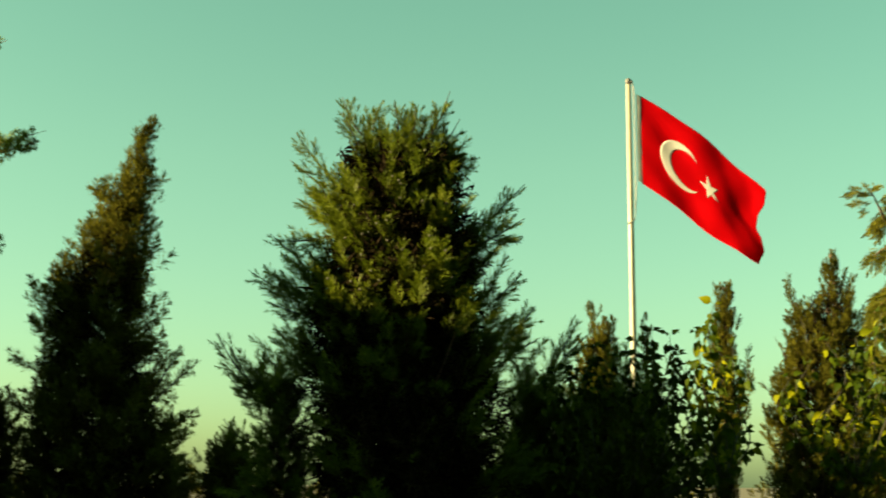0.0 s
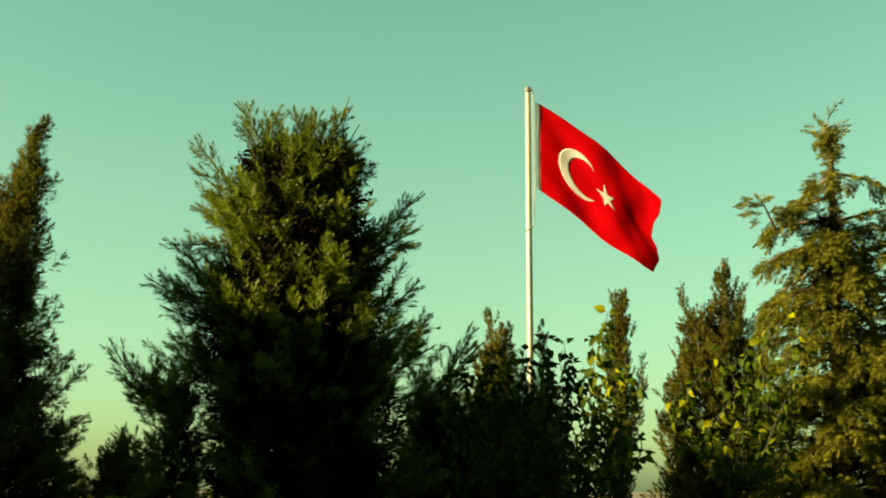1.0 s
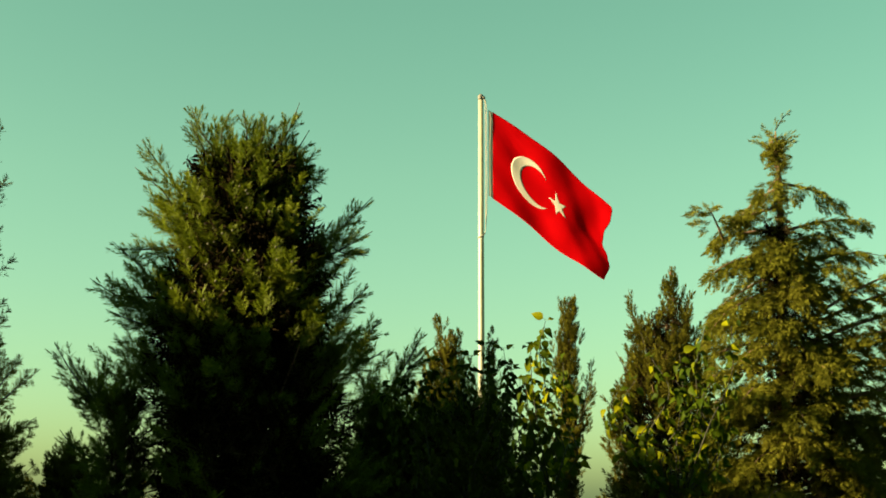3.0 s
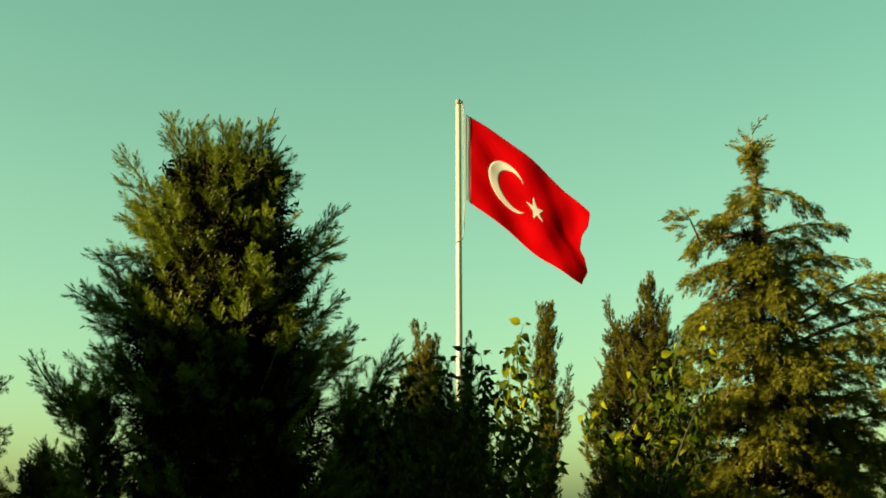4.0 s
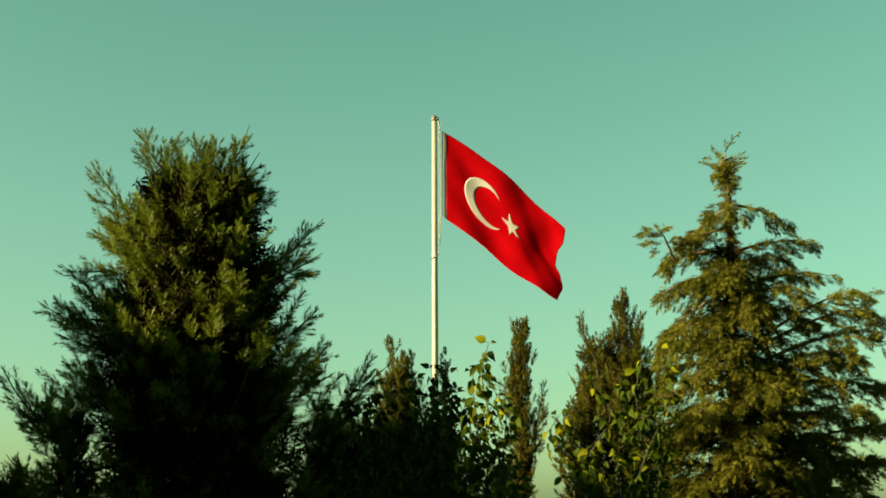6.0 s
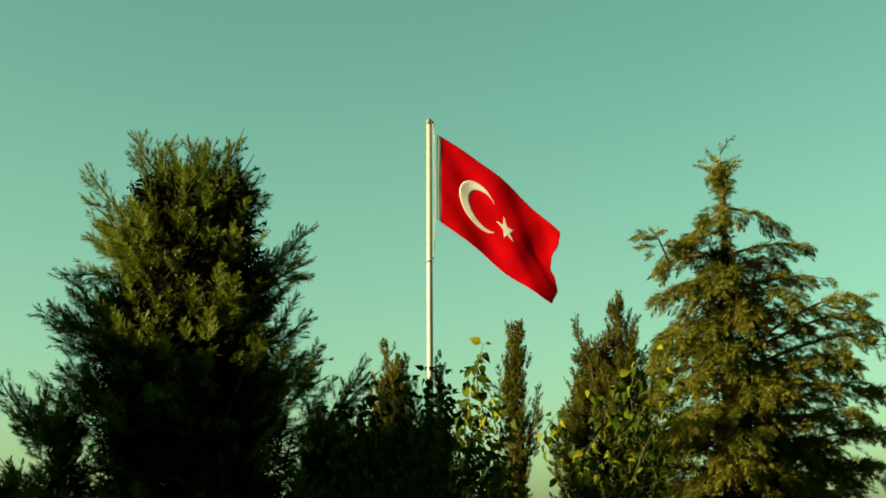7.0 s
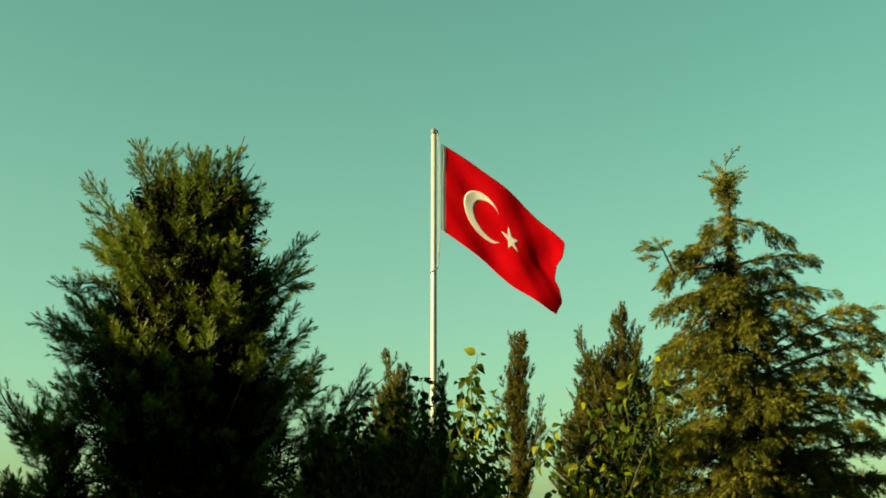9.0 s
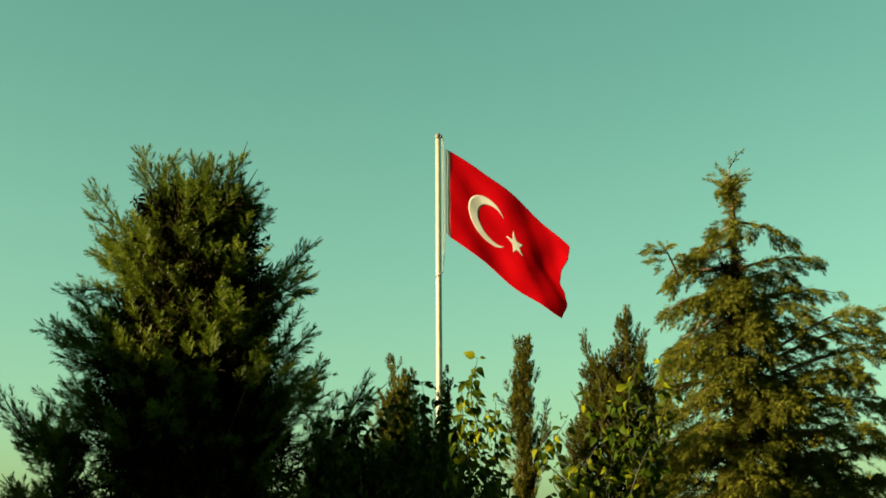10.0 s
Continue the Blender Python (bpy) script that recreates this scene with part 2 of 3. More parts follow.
def plume(seed, sprays, pairs, angle, thick, length=0.5, flat=0.75, spread=0.62, twig=0.5, curve=0.0, blunt=0.72):
    """A shoot along +x, one unit long, with flat sprays all round it that lean towards its tip."""
    rng = np.random.default_rng(seed)
    segs = []
    for i in range(sprays):
        t = 0.04 + 0.88 * (i + rng.uniform(0, 0.8)) / sprays
        az = i * 2.4 + rng.uniform(-0.5, 0.5)
        side = np.array((0, math.cos(az), math.sin(az) * flat))
        w = angle * rng.uniform(0.75, 1.25)
        way = unit(np.array((math.cos(w), 0, 0)) + side * math.sin(w) + np.array((0, 0, curve * t)))
        normal = unit(side - way * np.dot(side, way) + np.array((-0.25, 0, 0.0)))
        normal = unit(normal - way * np.dot(normal, way))
        segs += flat_spray(rng, np.array((t, 0, curve * t * t * 0.5)), way, normal, length * (1.05 - blunt * t) * rng.uniform(0.75, 1.2), pairs, thick, spread, twig)
    tip = unit(np.array((1, rng.normal() * 0.1, curve)))
    segs += flat_spray(rng, np.array((0.78, 0, curve * 0.3)), tip, unit(np.cross(tip, (0, 1, 0.3))), 0.28, pairs + 1, thick, spread, twig)
    return blades(segs)


JUNIPER_PLUMES = [plume(s, 14, 7, 0.66, 0.0100, 0.46, 0.8, 0.55, 0.62, 0.10, 0.62) for s in range(6)]
JUNIPER_FEATHERS = [plume(10 + s, 10, 7, 0.62, 0.0105, 0.46, 0.3, 0.55, 0.50, 0.1) for s in range(6)]
CYPRESS_PLUMES = [plume(20 + s, 9, 5, 0.55, 0.021, 0.48, 0.9, 0.50, 0.66, 0.05, 0.6) for s in range(6)]
TUFT_PLUMES = [plume(30 + s, 10, 5, 0.80, 0.018, 0.50, 0.9, 0.60, 0.66, 0.05, 0.5) for s in range(6)]
CEDAR_PLUMES = [plume(40 + s, 7, 5, 0.66, 0.020, 0.50, 0.5, 0.55, 0.70, -0.4, 0.55) for s in range(6)]
INNER_FRONDS = [frond(60 + s, 7, 0.6, 0.040, 0.9, 0.9) for s in range(4)]


def trunk_part(tree, line, r0, r1):
    pts = smooth_line(line, 14)
    v, f = tube(pts, np.linspace(r0, r1, 14), 9)
    return mesh_object("trunk", v, f, M_BARK, tree, "", True)


tree_sprays = {}


def plume_crown(tree, profile, y, mat, templates, boughs, per_bough, size, lift, seed, depth=0.85, jitter=0.45, inner=500, low=1.4, stem=0.014, dense_from=0.0, uneven=0.12):
    """A crown within a silhouette (height, left, right): boughs on its surface, each a cluster of plumes that point out and up."""
    rng = np.random.default_rng(seed)
    pr = np.array(sorted(profile))
    z0, z1 = pr[0, 0], pr[-1, 0]
    axis = pr[:, 1:].mean(1)
    zz = np.linspace(z0, z1 - size * 0.35, 240)
    wide = np.interp(zz, pr[:, 0], pr[:, 2] - pr[:, 1])
    weight = (wide + size * 0.9) * np.where(zz < low, 0.3, 1.0)
    total = np.cumsum(weight) / weight.sum()
    # evenly stepped heights and turning bearings, so that no part of the crown stays bare
    zt = np.interp((np.arange(boughs) + rng.uniform(0, 1, boughs)) / boughs, total, zz)
    az = (np.arange(boughs) * 2.39996 + rng.uniform(-0.5, 0.5, boughs)) % (2 * np.pi)
    every = []
    for k in range(boughs):
        half = np.interp(zt[k], pr[:, 0], (pr[:, 2] - pr[:, 1]) / 2)
        cx = np.interp(zt[k], pr[:, 0], axis)
        ca, sa = math.cos(az[k]), math.sin(az[k])
        lump = 0.93 + (0.16 + uneven * 0.5) * noise.noise((zt[k] * 2.1, ca * 1.4 + seed, sa * 1.4))
        rho = max(half * lump * rng.uniform(1.0 - uneven, 1.04 + uneven * 0.3) - min(size * 0.30, half * 0.35), half * 0.15)
        high = (zt[k] - z0) / (z1 - z0)
        theta = lift + 0.55 * high ** 3 + rng.normal() * 0.12
        out = np.array((ca * math.cos(theta), sa * math.cos(theta), math.sin(theta)))
        head = np.array((cx + rho * ca, y + rho * depth * sa, zt[k]))
        n = max(3, int(per_bough * rng.uniform(0.7, 1.3) * (0.5 if sa > 0.3 else 1.0) * (0.6 if zt[k] < dense_from else 1.0)))
        spread = min(size, half * 1.1 + 0.05) * jitter
        off = rng.normal(size=(n, 3)) * spread * (0.8, 0.8, 0.65)
        back = rng.uniform(0, 1, n) ** 1.4 * min(size * 0.9, half)
        D = unit(out + off / spread * 0.22 + rng.normal(size=(n, 3)) * 0.16)
        S = size * rng.uniform(0.6, 1.15, n) * min(1.0, 0.55 + half / (size * 2.2))
        P = head + off - out * back[:, None] - D * S[:, None] * 0.72
        root = np.array((np.interp(zt[k] - rho * 0.8, pr[:, 0], axis), y, max(zt[k] - rho * (0.5 + lift * 0.6) - 0.05, 0.1)))
        ln = smooth_line([root, (root + head) / 2 + np.array((0, 0, -0.05 * rho)), head - out * size * 0.4], 8)
        tv, tf = tube(ln, np.linspace(stem + 0.004 * rho, 0.004, 8), 5)
        limb = mesh_object("branch", tv, tf, M_BARK, tree, "", True)
        v, f = scatter(templates, P, D, S, rng, (0, 0, 1))
        mesh_object("foliage", v, f, mat, limb)
        every.append(P + D * S[:, None] * 0.8)
    tree_sprays.setdefault(tree.name, np.vstack(every))
    # withered sprays deep inside, near-black to paint shade into the crown's gaps
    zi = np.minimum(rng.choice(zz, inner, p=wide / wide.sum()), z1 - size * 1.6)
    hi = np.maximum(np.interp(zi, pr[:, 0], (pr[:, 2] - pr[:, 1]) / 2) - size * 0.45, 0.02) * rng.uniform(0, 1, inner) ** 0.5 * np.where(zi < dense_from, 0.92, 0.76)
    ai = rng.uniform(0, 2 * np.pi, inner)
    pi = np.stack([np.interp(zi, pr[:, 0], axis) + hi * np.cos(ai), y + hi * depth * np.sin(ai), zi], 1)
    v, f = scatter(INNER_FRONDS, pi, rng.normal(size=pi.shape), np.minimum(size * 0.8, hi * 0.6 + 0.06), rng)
    mesh_object("inner_growth", v, f, M_DARK_INNER, tree, "withered inner growth, coloured near-black as shade in the crown")


def sprig(tree, base, tip, mat, fronds, size, count, seed, fat=0.5, bend=0.06, stem=0.012, hang=0.0, name="branch"):
    """One outlying branch: a bent stem and the sprays on it, longer near its foot."""
    rng = np.random.default_rng(seed)
    base, tip = np.array(base, float), np.array(tip, float)
    mid = (base + tip) / 2 + np.array((rng.normal() * 0.03, rng.normal() * 0.03, bend))
    ln = smooth_line([base, mid, tip], 24)
    v, f = tube(ln, np.linspace(stem, 0.003, 24), 6)
    limb = mesh_object(name, v, f, M_TWIG if stem < 0.016 else M_BARK, tree, "", True)
    u = rng.uniform(0.12, 1.0, count) ** 0.9
    pos = ln[(u * 23).astype(int)]
    way = unit(np.gradient(ln, axis=0))[(u * 23).astype(int)]
    off = unit(np.cross(way, rng.normal(size=(count, 3))))
    D = way + off * fat * rng.uniform(0.4, 1.5, (count, 1)) + np.array((0, 0, -hang))
    S = size * (1.1 - 0.45 * u) * rng.uniform(0.7, 1.2, count)
    P = pos - way * (S * 0.85)[:, None]
    v, f = scatter(fronds, P, D, S, rng, (0, -1, 0.3))
    mesh_object("foliage", v, f, mat, limb)
    return limb


def bough(tree, base, tip, width, count, seed, up=0.1, size=0.26, stem=0.03):
    """A cedar bough: a limb that rises, then bows at its tip, with hanging plumes to both sides."""
    rng = np.random.default_rng(seed)
    base, tip = np.array(base, float), np.array(tip, float)
    d = tip - base
    length = np.linalg.norm(d)
    ln = smooth_line([base, base + d * 0.4 + (0, 0, up * length * 0.55), base + d * 0.75 + (0, 0, up * length * 0.6), tip], 30)
    v, f = tube(ln, np.linspace(stem, 0.004, 30), 6)
    limb = mesh_object("limb", v, f, M_BARK, tree, "", True)
    tufts = int(8 + 17 * length)
    ut = np.clip(0.06 + 0.94 * (np.arange(tufts) + rng.uniform(0.2, 1.0, tufts)) / tufts, 0, 1)
    kt = (ut * 29).astype(int)
    way = unit(np.gradient(ln, axis=0))[kt]
    side = unit(np.cross(way, (0, 0, 1)))
    env = width * np.sin(np.clip(1.05 - ut, 0, 1) ** 0.8 * np.pi * 0.66)
    # branchlets leave the limb to both sides, reach forwards and droop at their ends
    turn = (np.where(np.arange(tufts) % 2, 1, -1) * rng.uniform(0.35, 1.1, tufts))[:, None]
    out = unit(way * 0.8 + side * turn + np.array((0, 0, 1)) * rng.uniform(-0.32, 0.10, (tufts, 1)))
    long = 0.10 + env * rng.uniform(0.7, 1.25, tufts)
    which = rng.choice(tufts, count, p=long / long.sum())
    u = rng.uniform(0, 1, (count, 1))
    P = ln[kt][which] + out[which] * u * long[which][:, None] + rng.normal(size=(count, 3)) * (0.03, 0.03, 0.016) * (1.25 - u)
    P[:, 2] -= 0.45 * long[which] * u[:, 0] ** 2 - 0.03
    D = out[which] + rng.normal(size=(count, 3)) * (0.3, 0.3, 0.16) - np.array((0, 0, 1)) * (0.05 + 0.45 * u)
    S = size * rng.uniform(0.55, 1.0, count) * (1.1 - 0.4 * u[:, 0])
    v, f = scatter(CEDAR_PLUMES, P, D, S, rng, (0, 0, 1))
    mesh_object("foliage", v, f, M_CEDAR, limb)
    return limb


# ---- ground, and unseen walls added to block sun and sky ----
def ground():
    n, rng = 60, np.random.default_rng(3)
    s = np.linspace(-1, 1, n)
    s = np.sign(s) * np.abs(s) ** 3 * 1800
    X, Y = np.meshgrid(s, s)
    Z = np.array([[noise.noise((x * 0.15, y * 0.15, 0)) * 0.05 - 0.06 for x, y in zip(a, b)] for a, b in zip(X, Y)])
    idx = np.arange(n * n).reshape(n, n)
    quads = np.stack([idx[:-1, :-1], idx[:-1, 1:], idx[1:, 1:], idx[1:, :-1]], -1).reshape(-1, 4)
    ob = mesh_object("ground", np.stack([X, Y, Z], -1).reshape(-1, 3), quads, M_GROUND, None, "", True)
    tagged(ob, "dry brown grass and bare soil under the trees", "ground", "", "structure")


def plain_wall(name, x0, x1, y0, y1, h0, h1, mat, label):
    """A wall between two corners; its top runs from height h0 at y0 to h1 at y1."""
    bm = bmesh.new()
    bmesh.ops.create_cube(bm, size=1)
    for v in bm.verts:
        far = v.co.y > 0
        v.co = (x1 if v.co.x > 0 else x0, y1 if far else y0, (h1 if far else h0) if v.co.z > 0 else -0.3)
    bmesh.ops.bevel(bm, geom=bm.edges[:], offset=0.02, segments=2, affect="EDGES")
    tagged(part(name, bm, mat, None), label, "wall", "", "structure")


ground()
# unseen added wall; its top heights are fitted to shade chosen plants
SHADE_WALL = "plain grey plastered wall, added out of view to cast the shade"
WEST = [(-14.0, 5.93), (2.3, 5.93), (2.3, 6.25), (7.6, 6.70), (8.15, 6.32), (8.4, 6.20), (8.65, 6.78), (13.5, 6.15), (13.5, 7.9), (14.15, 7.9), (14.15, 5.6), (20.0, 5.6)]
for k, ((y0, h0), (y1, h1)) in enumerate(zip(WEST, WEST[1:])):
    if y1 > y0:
        plain_wall("shade_wall_west_%d" % k, -11.9, -11.5, y0, y1 - 0.004, h0, h1, M_PLASTER, SHADE_WALL)
# added unseen, high and dark, to cut sky light on the foliage
plain_wall("sky_block_wall", -11.496, 15.0, -3.4, -3.0, 22.0, 22.0, M_DARK_WALL, "tall dark wall added behind the view to block sky light")


# ---- flagpole and flag ----
POLE = Vector((-0.115, 24.8, 0))


def flagpole():
    ob = thing("flagpole", "tall cream painted steel flagpole with a rope halyard", "flagpole", "", POLE)
    zs = [0.0, 3.0, 6.0, 9.38]
    v, f = tube([(0, 0, z) for z in zs], [0.072, 0.064, 0.057, 0.050], 24)
    mesh_object("pole", v, f, M_POLE, ob, "", False, local=True)
    v, f = tube([(0, 0, 9.38), (0, 0, 9.40), (0, 0, 9.47), (0, 0, 9.50)], [0.045, 0.058, 0.058, 0.03], 16)
    mesh_object("cap", v, f, M_STEEL, ob, "dark weathered metal cap", False, local=True)
    v, f = tube([(0.03, -0.02, 9.42), (0.085, -0.02, 9.43)], [0.03, 0.03], 10)
    mesh_object("pulley", v, f, M_STEEL, ob, local=True)
    for dx, dy in ((0.11, -0.05), (0.085, -0.075)):
        pts = [(0.075, -0.02, 9.42), (dx, dy, 9.2), (dx + 0.01, dy, 8.2), (dx + 0.005, dy, 7.3), (0.085, -0.05, 6.75), (0.03, -0.075, 6.62)]
        v, f = tube(smooth_line(pts, 40), [0.007] * 40, 5)
        mesh_object("rope", v, f, M_ROPE, ob, "thin grey halyard rope", local=True)
    v, f = tube([(-0.07, -0.085, 6.555), (-0.03, -0.085, 6.60), (0.03, -0.085, 6.62), (0.08, -0.08, 6.68)], [0.008, 0.017, 0.017, 0.008], 8)
    mesh_object("cleat", v, f, M_STEEL, ob, local=True)
    v, f = tube([(0, 0, -0.1), (0, 0, 0.06), (0, 0, 0.08)], [0.24, 0.24, 0.22], 16)
    mesh_object("base_plate", v, f, M_CONCRETE, ob, local=True)
    return ob


FLAG_TOP, HOIST = np.array((0.045, 24.76, 9.17)), 1.75
TOP_FLY, LOW_FLY = np.array((2.32, 0, -1.99)), np.array((2.22, 0, -3.36))


def flag_place(u, v):
    """A place on the cloth: u from hoist to fly, v from the top edge down, both 0 to 1."""
    u, v = np.asarray(u, float), np.asarray(v, float)
    top = TOP_FLY * u[..., None] + np.stack([0 * u, 0 * u, 0.16 * np.sin(np.pi * u)], -1)
    low = np.array((0, 0, -HOIST)) + (LOW_FLY + (0, 0, HOIST)) * u[..., None]
    low = low + np.stack([0 * u, 0 * u, -0.07 * np.sin(np.pi * u) + 0.05 * np.sin(2 * np.pi * u)], -1)
    p = FLAG_TOP + top * (1 - v[..., None]) + low * v[..., None]
    wave = 0.165 * np.maximum(u, 0) ** 0.7 * np.sin(2 * np.pi * (1.55 * u - 0.55 * v) + 0.5) + 0.05 * u * np.sin(2 * np.pi * (3.1 * u + 0.9 * v) + 1.0)
    wave += 0.05 * np.sin(2 * np.pi * (2.2 * v - 1.5 * u)) * (1 - u) * np.clip(u * 5, 0, 1)
    # creases that run out from the two hoist corners, and small ripples of the loose end
    wave += 0.003 * np.sin(34 * np.arctan2(v + 0.06, u + 0.08)) * np.exp(-((u - 0.22) / 0.22) ** 2) * (1 - v)
    wave += 0.003 * np.sin(30 * np.arctan2(1.06 - v, u + 0.08)) * np.exp(-((u - 0.25) / 0.22) ** 2) * v
    wave += 0.022 * np.clip(u - 0.45, 0, 1) * np.sin(2 * np.pi * (5.3 * u - 2.6 * v)) + 0.03 * np.clip(u - 0.75, 0, 1) * np.sin(2 * np.pi * 4.1 * v)
    p[..., 1] += 0.24 * wave + 0.10 * u
    p[..., 0] += 0.05 * u * np.sin(2 * np.pi * 1.4 * v + 0.6) + 0.03 * np.clip(u - 0.8, 0, 1) / 0.2 * (np.sin(9 * v + 1) + 0.3 * np.sin(31 * v + 1))
    p[..., 2] += 0.03 * u * np.sin(2 * np.pi * 2.3 * u + 3 * v)
    return p


def flag_normal(u, v):
    e = 1e-3
    a = flag_place(u + e, v) - flag_place(u - e, v)
    b = flag_place(u, v + e) - flag_place(u, v - e)
    return unit(np.cross(a, b))


def sheet(U, V, thick, lift=0.0):
    """A thin slab of cloth over a grid in the flag's own coordinates."""
    n, m = U.shape
    p, nn = flag_place(U, V), flag_normal(U, V)
    verts = np.concatenate([(p + nn * (lift + thick / 2)).reshape(-1, 3), (p + nn * (lift - thick / 2)).reshape(-1, 3)])
    idx = np.arange(n * m).reshape(n, m)
    q = np.stack([idx[:-1, :-1], idx[1:, :-1], idx[1:, 1:], idx[:-1, 1:]], -1).reshape(-1, 4)
    rim = np.concatenate([idx[0, :], idx[1:, -1], idx[-1, -2::-1], idx[-2:0:-1, 0]])
    k = n * m
    side = np.stack([rim, np.roll(rim, -1), np.roll(rim, -1) + k, rim + k], -1)
    return verts, np.concatenate([q, q[:, ::-1] + k, side])


def flag():
    ob = thing("flag", "red cloth flag with white crescent and star, blowing from its pole", "flag", "", tuple(FLAG_TOP))

    def add(name, v, f, mat, label=""):
        return mesh_object(name, v, f, mat, ob, label, name == "cloth")

    U, V = np.meshgrid(np.linspace(0.031, 1, 150), np.linspace(0, 1, 90), indexing="ij")
    add("cloth", *sheet(U, V, 0.003), M_RED)
    U, V = np.meshgrid(np.linspace(-0.004, 0.0305, 8), np.linspace(0.005, 0.995, 60), indexing="ij")
    add("hoist_band", *sheet(U, V, 0.005), M_WHITE, "white canvas hoist band")
    ratio = 1.5
    # the crescent: between a large circle and a smaller one set towards the fly
    R, r, cx, ix = 0.25, 0.195, 0.54, 0.615
    cosine = ((ix - cx) ** 2 + R * R - r * r) / (2 * (ix - cx) * R)
    a0 = math.acos(max(-1, min(1, cosine)))
    ang = np.linspace(a0, 2 * math.pi - a0, 72)
    outer = np.stack([cx + R * np.cos(ang), 0.5 + R * np.sin(ang)], -1)
    inn = np.arctan2(outer[:, 1] - 0.5, outer[:, 0] - ix) % (2 * math.pi)
    inner = np.stack([ix + r * np.cos(inn), 0.5 + r * np.sin(inn)], -1)
    w = np.linspace(0, 1, 8)[None, :, None]
    grid = outer[:, None] * (1 - w) + inner[:, None] * w
    for lift in (0.0036, -0.0036):
        add("crescent", *sheet(grid[..., 0] / ratio, grid[..., 1], 0.003, lift), M_WHITE, "white sewn crescent")
    # the star, one of its points towards the hoist
    sx, sr = 0.905, 0.125
    rim = []
    for k in range(10):
        rad = sr if k % 2 == 0 else sr * 0.382
        t = math.pi + k * math.pi / 5
        rim.append((sx + rad * math.cos(t), 0.5 + rad * math.sin(t)))
    rim = np.array([rim[k] * np.array(1.0) if s == 0 else np.array(rim[k]) * (1 - s) + np.array(rim[(k + 1) % 10]) * s for k in range(10) for s in (0, 0.34, 0.67)] + [rim[0]])
    w = np.linspace(0.001, 1, 7)[None, :, None]
    grid = rim[:, None] * w + np.array((sx, 0.5)) * (1 - w)
    for lift in (0.0036, -0.0036):
        add("star", *sheet(grid[..., 0] / ratio, grid[..., 1], 0.003, lift), M_WHITE, "white sewn five-pointed star")


flagpole()
flag()


# ---- the dark juniper ----
def dark_juniper():
    y = 11.5
    ob = thing("juniper_tree", "broad dark green juniper with feathery shoots, its foot in shade", "tree", "", (-2.2, y, -0.05))
    trunk_part(ob, [(-2.2, y, -0.1), (-2.18, y, 1.5), (-2.12, y + 0.03, 3.2), (-2.0, y, 4.6)], 0.15, 0.02)
    prof = [(5.05, -2.39, -1.88), (4.90, -2.60, -1.72), (4.76, -2.75, -1.64), (4.55, -2.85, -1.55), (4.34, -3.01, -1.47), (4.13, -3.07, -1.36), (3.92, -3.04, -1.24), (3.71, -3.14, -1.21), (3.41, -3.29, -1.23), (3.10, -3.22, -1.16), (2.70, -3.17, -1.14), (1.82, -3.13, -1.07),
            (1.2, -3.1, -1.0), (0.5, -2.9, -1.2)]
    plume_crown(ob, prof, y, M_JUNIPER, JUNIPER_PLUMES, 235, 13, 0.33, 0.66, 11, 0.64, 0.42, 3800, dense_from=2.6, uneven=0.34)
    low = [(2.87, -3.59, -3.45), (2.74, -3.62, -3.07), (2.55, -3.57, -2.96), (2.20, -3.52, -2.89), (1.82, -3.63, -2.82), (1.40, -3.75, -2.82)]
    plume_crown(ob, low, y - 0.1, M_JUNIPER, JUNIPER_PLUMES, 46, 10, 0.25, 0.6, 13, 0.9, 0.45, 200)
    # long feathery shoots that stand out from the crown: foot and tip of each
    shoots = [((-2.51, 4.76), (-2.78, 5.22)), ((-2.47, 4.76), (-2.41, 5.16)), ((-2.25, 4.76), (-2.26, 5.11)), ((-2.11, 4.76), (-2.05, 5.03)),
              ((-1.95, 4.71), (-1.71, 5.12)), ((-1.89, 4.6), (-1.64, 4.91)), ((-1.78, 4.53), (-1.5, 4.45)), ((-2.75, 4.29), (-3.12, 4.78)),
              ((-2.83, 4.13), (-3.17, 4.53)), ((-2.85, 4.08), (-3.22, 4.28)), ((-1.61, 3.82), (-1.07, 4.32)), ((-1.55, 3.71), (-1.05, 3.96)),
              ((-1.46, 3.87), (-1.09, 3.76)), ((-3.02, 3.51), (-3.47, 3.95)), ((-3.06, 3.31), (-3.65, 3.6)), ((-3.07, 3.15), (-3.48, 3.31)),
              ((-1.34, 3.25), (-1.08, 3.48)), ((-1.23, 2.95), (-0.97, 3.2)), ((-1.21, 2.8), (-0.94, 2.93)), ((-3.49, 2.5), (-3.8, 2.96)),
              ((-3.45, 2.36), (-3.77, 2.62)), ((-3.35, 2.31), (-3.67, 2.8)), ((-3.32, 2.7), (-3.43, 2.86)), ((-3.43, 1.96), (-3.71, 2.21)),
              ((-0.88, 2.6), (-0.59, 3.09)), ((-0.87, 2.5), (-0.48, 3.0)), ((-2.51, 4.6), (-2.72, 4.99)), ((-2.96, 3.87), (-3.29, 3.87))]
    rng = np.random.default_rng(5)
    for k, (b, t) in enumerate(shoots):
        dy = float(rng.uniform(-0.35, 0.15))
        far = math.dist(t, b)
        sprig(ob, (b[0], y + dy * 0.5, b[1]), (t[0], y + dy, t[1]), M_JUNIPER, JUNIPER_FEATHERS, 0.29, int(8 + 28 * far), 100 + k, 0.6, -0.02)
    # pale berries among the upper sprays
    bm = bmesh.new()
    bmesh.ops.create_icosphere(bm, subdivisions=1, radius=0.012)
    first = part("berry", bm, M_BERRY, ob, "small pale juniper berry", True)
    spots = tree_sprays[ob.name]
